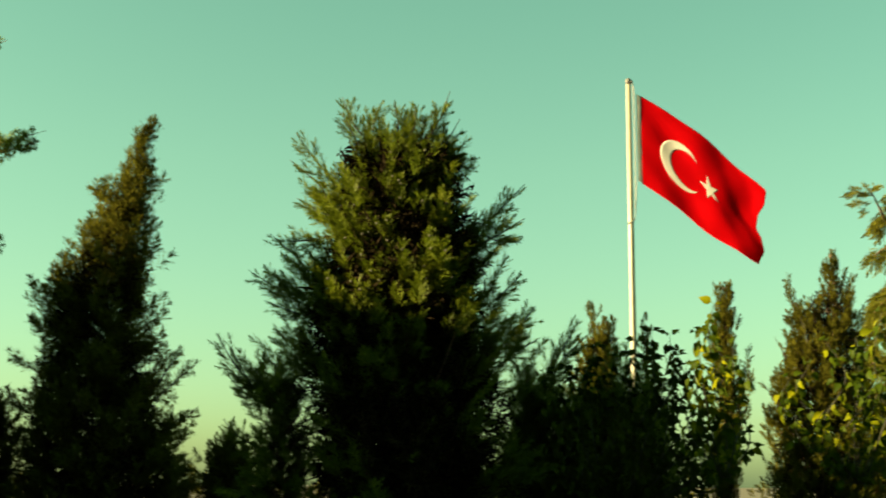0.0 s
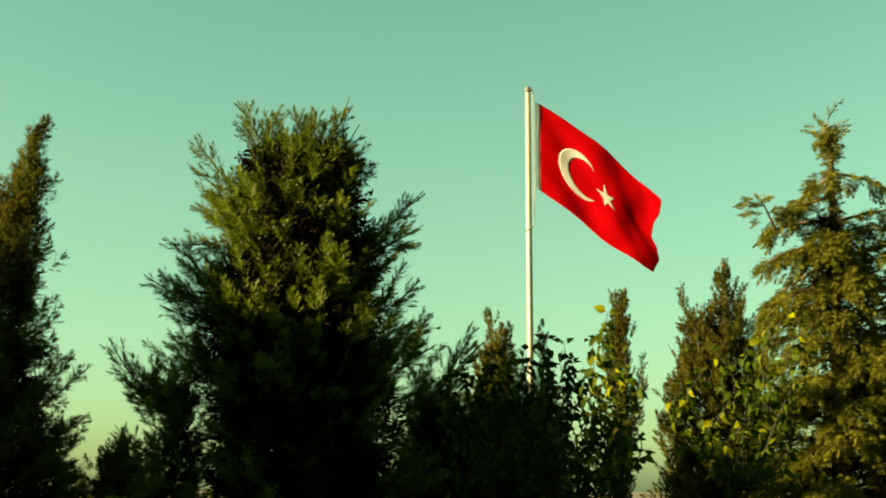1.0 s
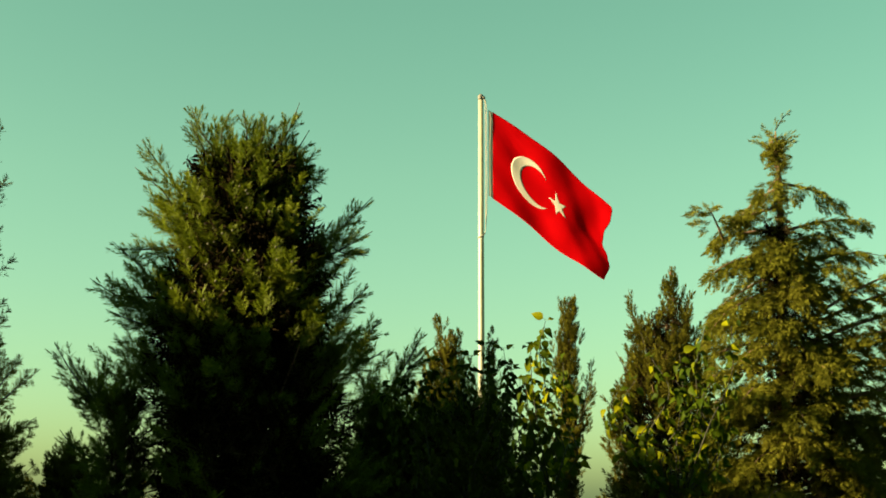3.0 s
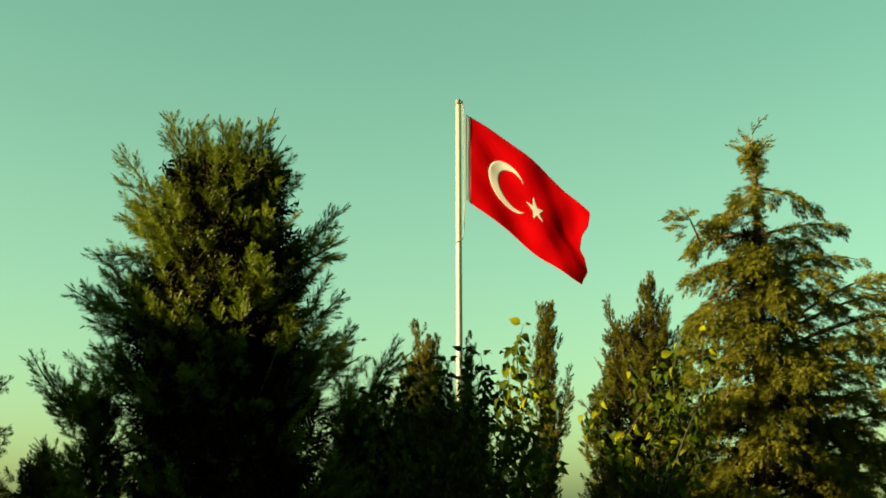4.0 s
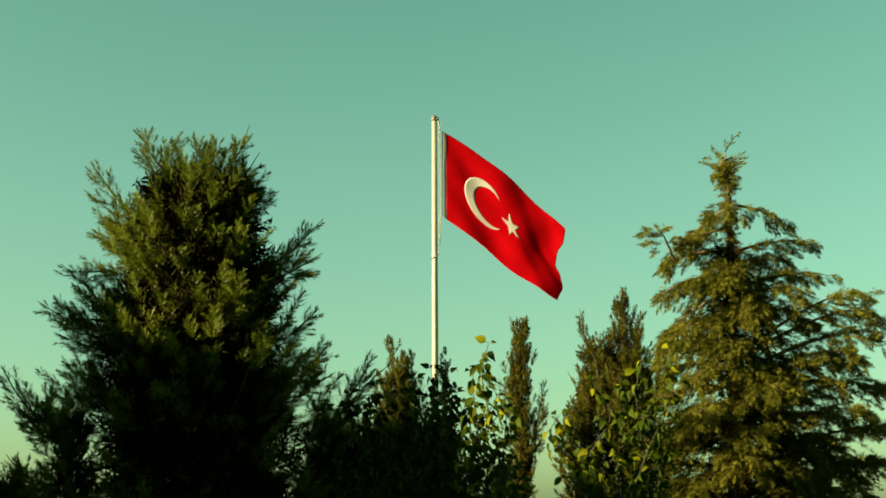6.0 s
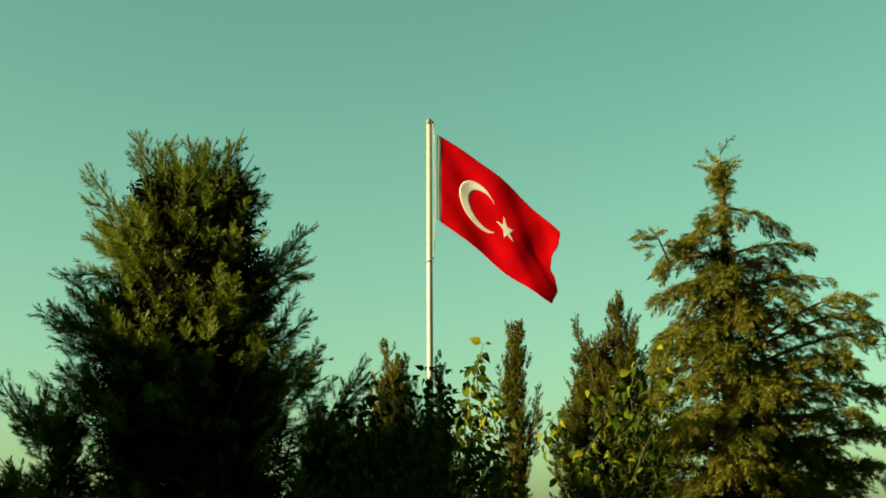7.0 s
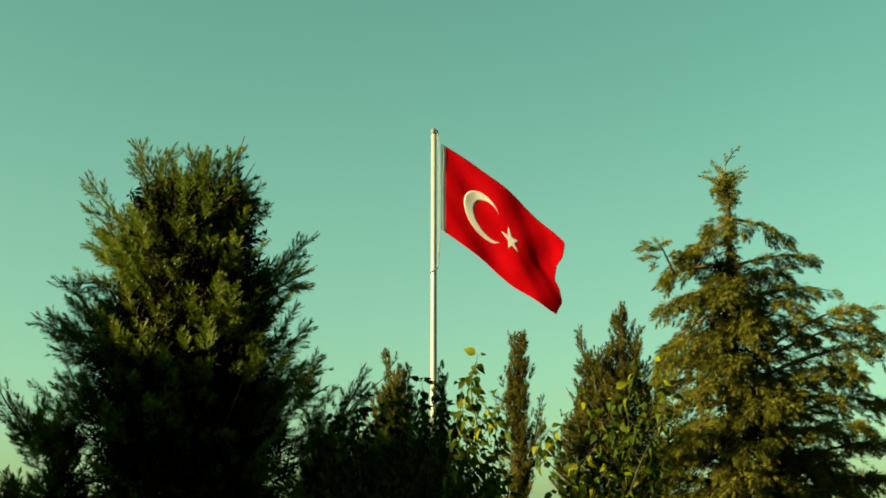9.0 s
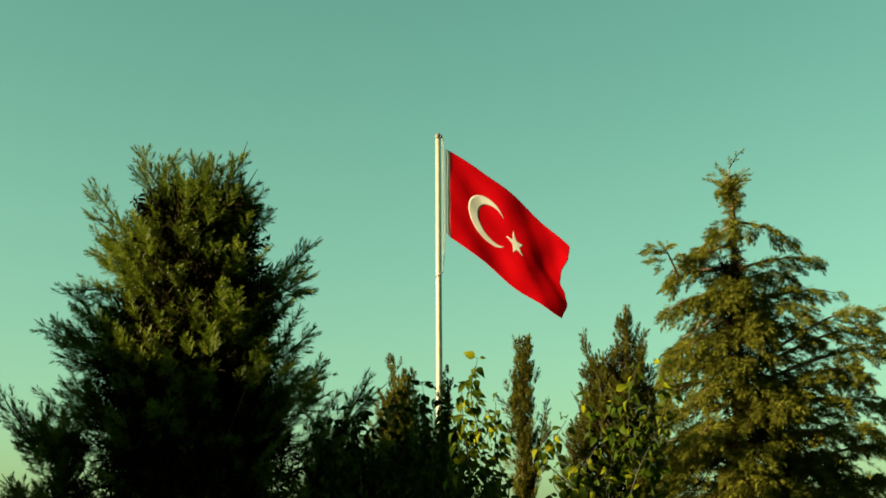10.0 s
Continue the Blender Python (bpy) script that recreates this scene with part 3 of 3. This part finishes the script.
    spots = spots[(spots[:, 1] < y - 0.25) & (spots[:, 2] > 3.3)]
    for k, p in enumerate(spots[rng.choice(len(spots), 60, replace=False)]):
        b = first if k == 0 else new("berry", first.data)
        b.parent = ob
        b.matrix_parent_inverse = Matrix.Translation(-ob.location)
        b.location = Vector(p) + Vector((0.02, -0.05, -0.02))


# ---- the tall cedar ----
def cedar():
    y = 20.0
    ob = thing("cedar_tree", "tall sunlit olive green cedar with drooping layered boughs", "tree", "", (4.45, y, -0.05))
    trunk = [(4.40, y, -0.1), (4.44, y, 2.2), (4.51, y, 4.6), (4.56, y, 6.4), (4.54, y, 7.34)]
    trunk_part(ob, trunk, 0.13, 0.01)
    # leader: a bare shoot with a crooked tuft above a dense knob
    sprig(ob, (4.54, y, 7.36), (4.82, y, 7.68), M_CEDAR, CEDAR_PLUMES, 0.13, 9, 900, 0.5, 0.05, 0.012)
    knob = [(7.36, 4.36, 4.72), (7.2, 4.25, 4.78), (7.0, 4.30, 4.75), (6.75, 4.47, 4.62), (6.5, 4.46, 4.62), (6.2, 4.44, 4.64), (5.9, 4.42, 4.66), (5.6, 4.40, 4.68)]
    plume_crown(ob, knob, y, M_CEDAR, CEDAR_PLUMES, 70, 7, 0.22, 0.2, 901, 0.9, 0.5, 200)
    # boughs to the sides, each where it leaves the stem and where it ends
    side = [((4.54, 6.50), (5.51, 6.26), 0.13), ((4.53, 6.55), (4.25, 6.18), 0.12), ((4.53, 6.42), (3.93, 5.96), 0.13), ((4.53, 6.12), (3.61, 5.70), 0.15),
            ((4.52, 5.75), (3.6, 5.58), 0.15), ((3.68, 5.54), (3.33, 6.0), 0.08), ((4.52, 5.4), (3.33, 4.94), 0.16), ((4.52, 5.3), (3.75, 5.1), 0.24), ((4.52, 5.1), (3.5, 4.45), 0.3), ((4.52, 4.85), (3.36, 4.15), 0.32),
            ((4.54, 5.72), (5.82, 5.86), 0.18), ((4.54, 5.55), (5.45, 5.62), 0.2), ((4.54, 5.15), (6.12, 5.35), 0.15), ((4.54, 4.95), (5.45, 5.05), 0.26), ((4.54, 4.65), (5.45, 4.72), 0.28),
            ((4.52, 4.05), (6.45, 4.98), 0.2), ((4.52, 4.0), (6.68, 4.72), 0.26), ((4.51, 3.8), (6.95, 4.36), 0.3), ((4.5, 3.6), (6.25, 4.05), 0.3), ((4.5, 3.0), (6.85, 3.62), 0.32),
            ((4.5, 2.8), (6.1, 3.2), 0.36), ((4.48, 2.3), (6.98, 2.92), 0.36), ((4.46, 1.9), (7.0, 2.4), 0.4), ((4.46, 1.7), (6.2, 2.3), 0.4), ((4.46, 2.2), (5.7, 2.7), 0.4),
            ((4.53, 4.5), (3.3, 3.95), 0.34), ((4.52, 4.05), (3.2, 3.6), 0.34), ((4.5, 3.6), (3.05, 3.25), 0.36), ((4.5, 3.0), (2.9, 2.75), 0.4), ((4.48, 2.4), (2.75, 2.2), 0.4), ((4.48, 1.9), (2.8, 1.8), 0.4)]
    rng = np.random.default_rng(31)
    # between these, shorter boughs that start a little lower
    side += [((b[0], b[1] - 0.26), (b[0] + (t[0] - b[0]) * 0.78, b[1] + (t[1] - b[1]) * 0.78 - 0.30), w * 0.95) for b, t, w in side if b[1] < 3.9]
    for k, (b, t, w) in enumerate(side):
        dy = float(rng.uniform(-0.6, 0.35))
        far = math.dist(b, t)
        bough(ob, (b[0], y, b[1]), (t[0], y + dy, t[1]), w * (1.6 if b[1] < 5.3 else 1.5), int(24 + 140 * w * far), 300 + k, 0.10 if b[1] > 5 else 0.14, 0.36, 0.018 + 0.008 * far)
    # withered growth close to the stem, its shade put into the dark colour
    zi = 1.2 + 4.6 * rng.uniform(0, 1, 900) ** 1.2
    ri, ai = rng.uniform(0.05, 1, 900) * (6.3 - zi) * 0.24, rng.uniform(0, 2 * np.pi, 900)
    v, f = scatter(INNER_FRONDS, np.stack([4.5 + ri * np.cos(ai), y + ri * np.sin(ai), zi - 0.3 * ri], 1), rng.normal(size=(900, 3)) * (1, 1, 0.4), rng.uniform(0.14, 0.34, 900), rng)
    mesh_object("inner_growth", v, f, M_DARK_INNER, ob, "withered inner growth, coloured near-black as shade in the crown")
    # boughs towards the viewer and away, between them
    for k in range(44):
        z = 1.5 + 4.1 * ((k + 0.5) / 44) ** 1.05
        az = math.radians(rng.uniform(*((215, 325) if z > 3.7 else (195, 345)))) if k % 4 else math.radians(rng.uniform(20, 160))
        ln = (0.28 + (6.1 - z) * 0.38) * rng.uniform(0.6, 1.05)
        w = 0.12 + 0.036 * (6.5 - z)
        base = (4.52, y, z)
        tip = (4.52 + ln * math.cos(az) * 0.95, y + ln * math.sin(az), z - 0.16 * ln + rng.uniform(-0.12, 0.12))
        bough(ob, base, tip, w * 1.25, int(20 + 230 * w * ln), 400 + k, 0.16, 0.36, 0.016 + 0.006 * ln)


# ---- pointed cypresses ----
def cypress(name, label, y, prof, boughs, per_bough, size, seed, tips=(), lift=1.1, mat=None, fronds=None, depth=0.9, foot=True, group=""):
    mat, fronds = mat or M_CYPRESS, fronds or CYPRESS_PLUMES
    top, low = max(prof), min(prof)
    x = (low[1] + low[2]) / 2
    ob = thing(name, label, "tree", group, (x, y, -0.05))
    wide = (low[2] - low[1]) / 2
    trunk_part(ob, [(x, y, -0.1), (x, y, low[0]), ((top[1] + top[2]) / 2, y, top[0] - 0.4)], min(0.11, wide * 0.3), 0.006)
    prof = list(prof) + ([(0.5, x - wide, x + wide)] if foot else [])
    plume_crown(ob, prof, y, mat, fronds, boughs, per_bough, size, lift, seed, depth, 0.34, boughs * 9)
    rng = np.random.default_rng(seed)
    for k, (b, t, n) in enumerate(tips):
        dy = float(rng.uniform(-0.3, 0.1))
        sprig(ob, (b[0], y + dy * 0.5, b[1]), (t[0], y + dy, t[1]), mat, fronds, size * 0.85, max(8, n // 6), seed * 7 + k, 0.45, 0.03, 0.014)
    return ob


dark_juniper()
cedar()
cypress("cypress_tree", "slim pointed cypress with olive brown scales in low sun", 17.0, [(4.36, 1.01, 1.13), (4.05, 0.93, 1.17), (3.75, 0.86, 1.18), (3.46, 0.83, 1.17), (3.09, 0.86, 1.20), (2.73, 0.87, 1.23), (2.16, 0.82, 1.20)], 100, 9, 0.24, 51,
        [((1.13, 2.2), (1.37, 3.46), 170), ((1.15, 2.6), (1.33, 3.25), 90)], 1.25)
cypress("cypress_tree", "many-tipped bushy cypress with greyish olive sprays beside the cedar", 16.5, [(4.66, 2.29, 2.33), (4.48, 2.25, 2.39), (4.28, 2.18, 2.48), (4.08, 2.12, 2.56)] + [p for p in [(4.63, 2.22, 2.38), (4.41, 2.12, 2.57), (4.12, 2.06, 2.63), (3.83, 1.79, 2.68), (3.40, 1.60, 2.74), (2.97, 1.49, 2.80), (2.14, 1.39, 2.80)] if p[0] < 3.95], 130, 9, 0.28, 52,
        [((1.98, 3.0), (1.77, 4.27), 190), ((2.02, 3.0), (1.86, 4.02), 150), ((1.95, 2.9), (1.75, 3.8), 120), ((2.0, 3.2), (1.83, 3.85), 90), ((2.4, 3.5), (2.58, 4.24), 90),
         ((1.85, 2.9), (1.61, 3.48), 90), ((1.7, 2.3), (1.41, 2.92), 90)], 1.1)
cypress("cypress_tree", "blunt-topped olive cypress rising behind the shaded shrubs", 15.5, [(3.77, -0.63, -0.42), (3.65, -0.72, -0.32), (3.44, -0.75, -0.28), (3.18, -0.80, -0.27), (2.91, -0.90, -0.17), (2.51, -0.96, -0.03), (2.12, -0.96, 0.03)], 90, 9, 0.26, 53, (), 1.1)
cypress("cypress_tree", "thin wispy young cypress in front of the flagpole", 17.5, [(4.04, 0.02, 0.11), (3.67, -0.03, 0.12), (3.22, -0.08, 0.14), (2.18, -0.20, 0.25)], 50, 6, 0.22, 54, (), 1.2)
cypress("conifer_tree", "tall narrow conifer with brownish sunlit top and dark skirt", 18.0, [(7.05, -7.35, -7.17), (6.66, -7.49, -7.08), (6.23, -7.63, -7.03), (6.04, -7.91, -7.00), (5.38, -8.14, -6.93), (4.71, -8.61, -6.90), (4.37, -8.74, -6.87), (3.70, -8.79, -6.82), (2.88, -8.91, -6.55), (2.08, -9.03, -6.26), (1.44, -9.11, -6.07)], 200, 9, 0.42, 55,
        [((-7.3, 6.6), (-7.08, 7.04), 40), ((-8.4, 3.0), (-9.30, 3.58), 70), ((-8.6, 2.5), (-9.2, 3.0), 60), ((-6.9, 2.8), (-6.19, 3.37), 80), ((-6.9, 3.0), (-6.47, 3.55), 60),
         ((-6.9, 2.2), (-6.27, 2.73), 60), ((-7.7, 5.5), (-8.05, 6.10), 60), ((-8.2, 4.2), (-8.66, 4.82), 60),
         ((-7.0, 1.5), (-6.25, 2.40), 110), ((-7.0, 1.2), (-6.2, 2.10), 110), ((-7.1, 1.9), (-6.4, 2.6), 90), ((-8.5, 1.8), (-9.35, 2.6), 110), ((-8.5, 1.4), (-9.4, 2.15), 110)], 0.85, None, TUFT_PLUMES)
cypress("conifer_bush", "low dark conifer bush between the larger trees", 18.0, [(2.46, -5.90, -5.78), (2.18, -6.15, -5.45), (1.46, -6.32, -5.17)], 50, 13, 0.36, 56, (), 0.7)
cypress("conifer_bush", "low dark conifer bush at the edge of the row", 18.0, [(3.12, -9.7, -9.1), (2.34, -9.96, -8.9), (1.43, -9.98, -8.75)], 50, 13, 0.36, 57, (), 0.7)

cypress("conifer_bush", "black-shaded conifer bush crowding the foot of the juniper", 12.6, [(2.74, -0.99, -0.77), (2.62, -1.21, -0.50), (2.40, -1.28, -0.34), (2.04, -1.30, -0.23)], 60, 9, 0.30, 58, (), 0.8, M_JUNIPER, JUNIPER_PLUMES)
cypress("conifer_bush", "shaded dark conifer bush below the cypress tops", 12.2, [(2.90, -0.35, 0.0), (2.75, -0.5, 0.14), (2.52, -0.59, 0.25), (2.02, -0.69, 0.45)], 60, 9, 0.30, 59, (), 0.8, M_JUNIPER, JUNIPER_PLUMES)

cypress("conifer_bush", "near-black conifer bush closing the gap beside the juniper", 12.4, [(2.92, -1.2, -0.98), (2.6, -1.36, -0.88), (2.2, -1.45, -0.8), (1.75, -1.5, -0.76), (1.3, -1.5, -0.76)], 60, 10, 0.28, 60, (), 0.8, M_JUNIPER, JUNIPER_PLUMES)


def hedge():
    """A low hedge along the back of the plot."""
    rng = np.random.default_rng(77)
    ob = thing("hedge", "low dark conifer hedge along the back of the plot", "hedge", "", (-1.0, 23.0, -0.05))
    n = 800
    x = rng.uniform(-15, 13, n)
    top = np.array([1.62 + 0.16 * noise.noise((a * 0.8, 0, 5)) + 0.08 * noise.noise((a * 3.1, 0, 9)) for a in x])
    z = top * (1 - rng.uniform(0, 1, n) ** 1.6 * 0.9)
    P = np.stack([x, 23.0 + rng.uniform(-0.45, 0.45, n), z], 1)
    v, f = scatter(CYPRESS_PLUMES, P, rng.normal(size=P.shape) * 0.6 + (0, -0.3, 0.5), rng.uniform(0.25, 0.45, n), rng)
    tagged(mesh_object("foliage", v, f, M_CYPRESS, ob), kind="stuff")
    for k in range(14):
        px = -14.5 + 2.05 * k
        v, f = tube([(px, 23, -0.1), (px + 0.05, 23, 0.7), (px, 23, 1.35)], [0.04, 0.03, 0.01], 6)
        mesh_object("stem", v, f, M_BARK, ob, "", True)


hedge()


def side_conifer():
    """A conifer mostly out of view, whose boughs reach in."""
    y, reach_y = 16.4, 15.0
    ob = thing("conifer_tree", "dark conifer whose bough ends reach out over the lawn", "tree", "", (-10.4, y, -0.05))
    trunk_part(ob, [(-10.4, y, -0.1), (-10.4, y, 4), (-10.35, y, 8.2)], 0.16, 0.03)
    # unseen crown, placed and sized to shade the neighbouring conifer
    shape = [(6.6, -10.6, -10.2), (5.6, -11.1, -9.6), (4.4, -11.4, -9.1), (3.0, -11.45, -8.95), (1.0, -11.4, -9.0)]
    plume_crown(ob, shape, y, M_CYPRESS, TUFT_PLUMES, 70, 7, 0.5, 0.4, 71)
    for k, (b, t) in enumerate([((-10.4, 5.7), (-7.38, 6.0)), ((-10.4, 5.6), (-7.45, 5.86)), ((-10.4, 6.9), (-7.98, 7.22)), ((-10.4, 4.3), (-7.85, 4.62))]):
        sprig(ob, (b[0], y, b[1]), (t[0], reach_y, t[1]), M_JUNIPER, TUFT_PLUMES, 0.28, 110, 700 + k, 0.8, 0.05, 0.03, 0.0, "limb")


side_conifer()


# ---- broad-leaved saplings near the camera ----
def leaf_mesh(name, length, width, fold, curl, seed, mat=M_LEAF):
    """A pointed oval leaf with a folded midrib and a short stalk."""
    rng = np.random.default_rng(seed)
    rows = 6
    v, f = [], []
    for i in range(rows + 1):
        t = i / rows
        w = width * math.sin(math.pi * min(1, t ** 0.72)) * (1 - 0.25 * t) + 0.0008
        z = -curl * t * t * length
        x = length * (0.22 + 0.78 * t)
        v += [(x, -w, z + fold * w + rng.normal() * 0.0008), (x, 0, z), (x, w, z + fold * w + rng.normal() * 0.0008)]
    for i in range(rows):
        a = 3 * i
        f += [(a, a + 3, a + 4, a + 1), (a + 1, a + 4, a + 5, a + 2)]
    k = len(v)
    r = 0.0012
    v += [(0, -r, 0), (0, r, 0), (0, 0, r), (length * 0.24, -r, 0), (length * 0.24, r, 0), (length * 0.24, 0, r)]
    f += [(k, k + 1, k + 4, k + 3), (k + 1, k + 2, k + 5, k + 4), (k + 2, k, k + 3, k + 5)]
    me = bpy.data.meshes.new(name)
    me.from_pydata(v, [], f)
    me.polygons.foreach_set("use_smooth", np.ones(len(me.polygons), bool))
    me.materials.append(mat)
    return me


LEAVES = [leaf_mesh("leaf", 0.082, 0.024, 0.35, 0.35, 1), leaf_mesh("leaf", 0.074, 0.023, 0.2, 0.6, 2), leaf_mesh("leaf", 0.088, 0.025, 0.5, 0.25, 3), leaf_mesh("leaf", 0.064, 0.020, 0.3, 0.5, 4)]
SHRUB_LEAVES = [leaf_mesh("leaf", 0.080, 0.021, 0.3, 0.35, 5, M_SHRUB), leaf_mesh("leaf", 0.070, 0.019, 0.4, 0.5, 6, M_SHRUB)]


def sapling(label, root, shoots, per_metre, seed, lower=0.25, kinds=LEAVES, mass=M_LEAF_MASS):
    rng = np.random.default_rng(seed)
    ob = thing("sapling", label, "sapling", "broad-leaved saplings", (root[0], root[1], -0.05))
    places = []
    for b, t in shoots:
        b, t = np.array(b, float), np.array(t, float)
        out = (t - b) * (1, 1, 0)
        bend = rng.normal(size=3) * (0.05, 0.05, 0.01)
        ln = smooth_line([b, b + (t - b) * 0.35 + out * 0.2 - bend, b + (t - b) * 0.75 + out * 0.15 + bend, t], 20)
        v, f = tube(ln, np.linspace(0.0035, 0.0012, 20), 6)
        stem = mesh_object("shoot", v, f, M_TWIG, ob, "", True)
        n = int(per_metre * np.linalg.norm(t - b) * (1 - lower))
        for k in range(n):
            u = lower + (1 - lower) * (k + rng.uniform(0, 1)) / n
            p = ln[min(19, int(u * 19.99))] + rng.normal(size=3) * (0.032, 0.032, 0.018) * (1.1 - u)
            az = k * 2.4 + rng.uniform(-0.5, 0.5)
            d = Vector((math.cos(az), math.sin(az), rng.uniform(-2.4, -0.1) if u < 0.95 else 0.5))
            d.normalize()
            across = Vector((-0.5 + rng.normal() * 0.5, -0.5 + rng.normal() * 0.5, 0.4)).cross(d).normalized()
            turn = Matrix((d, across, d.cross(across))).transposed().to_4x4() @ pose(0, 0, 0, rng.uniform(-30, 30), 0, 0)
            places.append((stem, Matrix.Translation(Vector(p) + d * 0.004) @ turn @ Matrix.Scale(float(rng.uniform(0.48, 0.78)), 4)))
    # the leaves that show best are parts; the rest behind and below are one mass
    places.sort(key=lambda e: e[1].translation.y - e[1].translation.z)
    for stem, m in places[:280]:
        leaf = new("leaf", kinds[int(rng.integers(0, len(kinds)))])
        leaf.parent = stem
        leaf.matrix_basis = m
    V, F, base = [], [], 0
    for _, m in places[280:]:
        me = kinds[int(rng.integers(0, len(kinds)))]
        V += [tuple(m @ v.co) for v in me.vertices]
        F += [[base + i for i in p.vertices] for p in me.polygons]
        base += len(me.vertices)
    if F:
        tagged(mesh_object("foliage", V, F, mass, ob, "", True), kind="stuff")
    v, f = tube(smooth_line([(root[0], root[1], -0.1), (root[0] + 0.02, root[1], 0.7), (root[0], root[1], 1.5)], 10), np.linspace(0.022, 0.01, 10), 8)
    main = mesh_object("trunk", v, f, M_BARK, ob, "", True)
    return ob


def fan(cx, y, low, tips, rng_seed, spread=0.12):
    """Shoots from low on a stem to the given tips (x, z)."""
    rng = np.random.default_rng(rng_seed)
    return [((cx + (x - cx) * 0.15, y, low), (x, y + float(rng.uniform(-spread, spread)), z)) for x, z in tips]


sapling("young leafy tree with fresh yellow-green leaves catching low sun", (0.21, 5.3),
        fan(0.21, 5.3, 1.68, [(0.185, 2.36), (0.14, 2.26), (0.12, 2.24), (0.26, 2.2), (0.3, 2.08), (0.1, 2.12), (0.22, 2.15), (0.27, 1.95), (0.12, 1.98)], 1, 0.1), 72, 61, 0.1)
sapling("leafy shrub under the conifers, shade put into its leaf colour", (-0.2, 5.9),
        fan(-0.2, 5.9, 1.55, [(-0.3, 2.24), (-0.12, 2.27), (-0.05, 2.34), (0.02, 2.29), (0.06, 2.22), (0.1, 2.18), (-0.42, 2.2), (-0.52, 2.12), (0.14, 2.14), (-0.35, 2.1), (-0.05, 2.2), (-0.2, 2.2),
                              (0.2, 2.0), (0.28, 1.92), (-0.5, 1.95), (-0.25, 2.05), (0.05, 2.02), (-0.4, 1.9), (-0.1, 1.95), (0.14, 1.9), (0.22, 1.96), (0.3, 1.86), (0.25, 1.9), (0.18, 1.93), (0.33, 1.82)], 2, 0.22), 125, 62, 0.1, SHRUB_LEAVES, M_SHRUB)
sapling("spreading leafy tree with bright yellow-green leaves in front of cypress", (0.68, 5.2),
        fan(0.68, 5.2, 1.66, [(0.9, 2.31), (0.8, 2.3), (0.72, 2.22), (0.6, 2.2), (0.52, 2.1), (0.46, 2.06), (0.86, 2.14), (0.68, 2.1), (0.48, 1.92), (0.6, 1.96), (0.9, 1.95), (0.78, 2.0), (0.7, 1.88)], 3), 70, 63, 0.1)
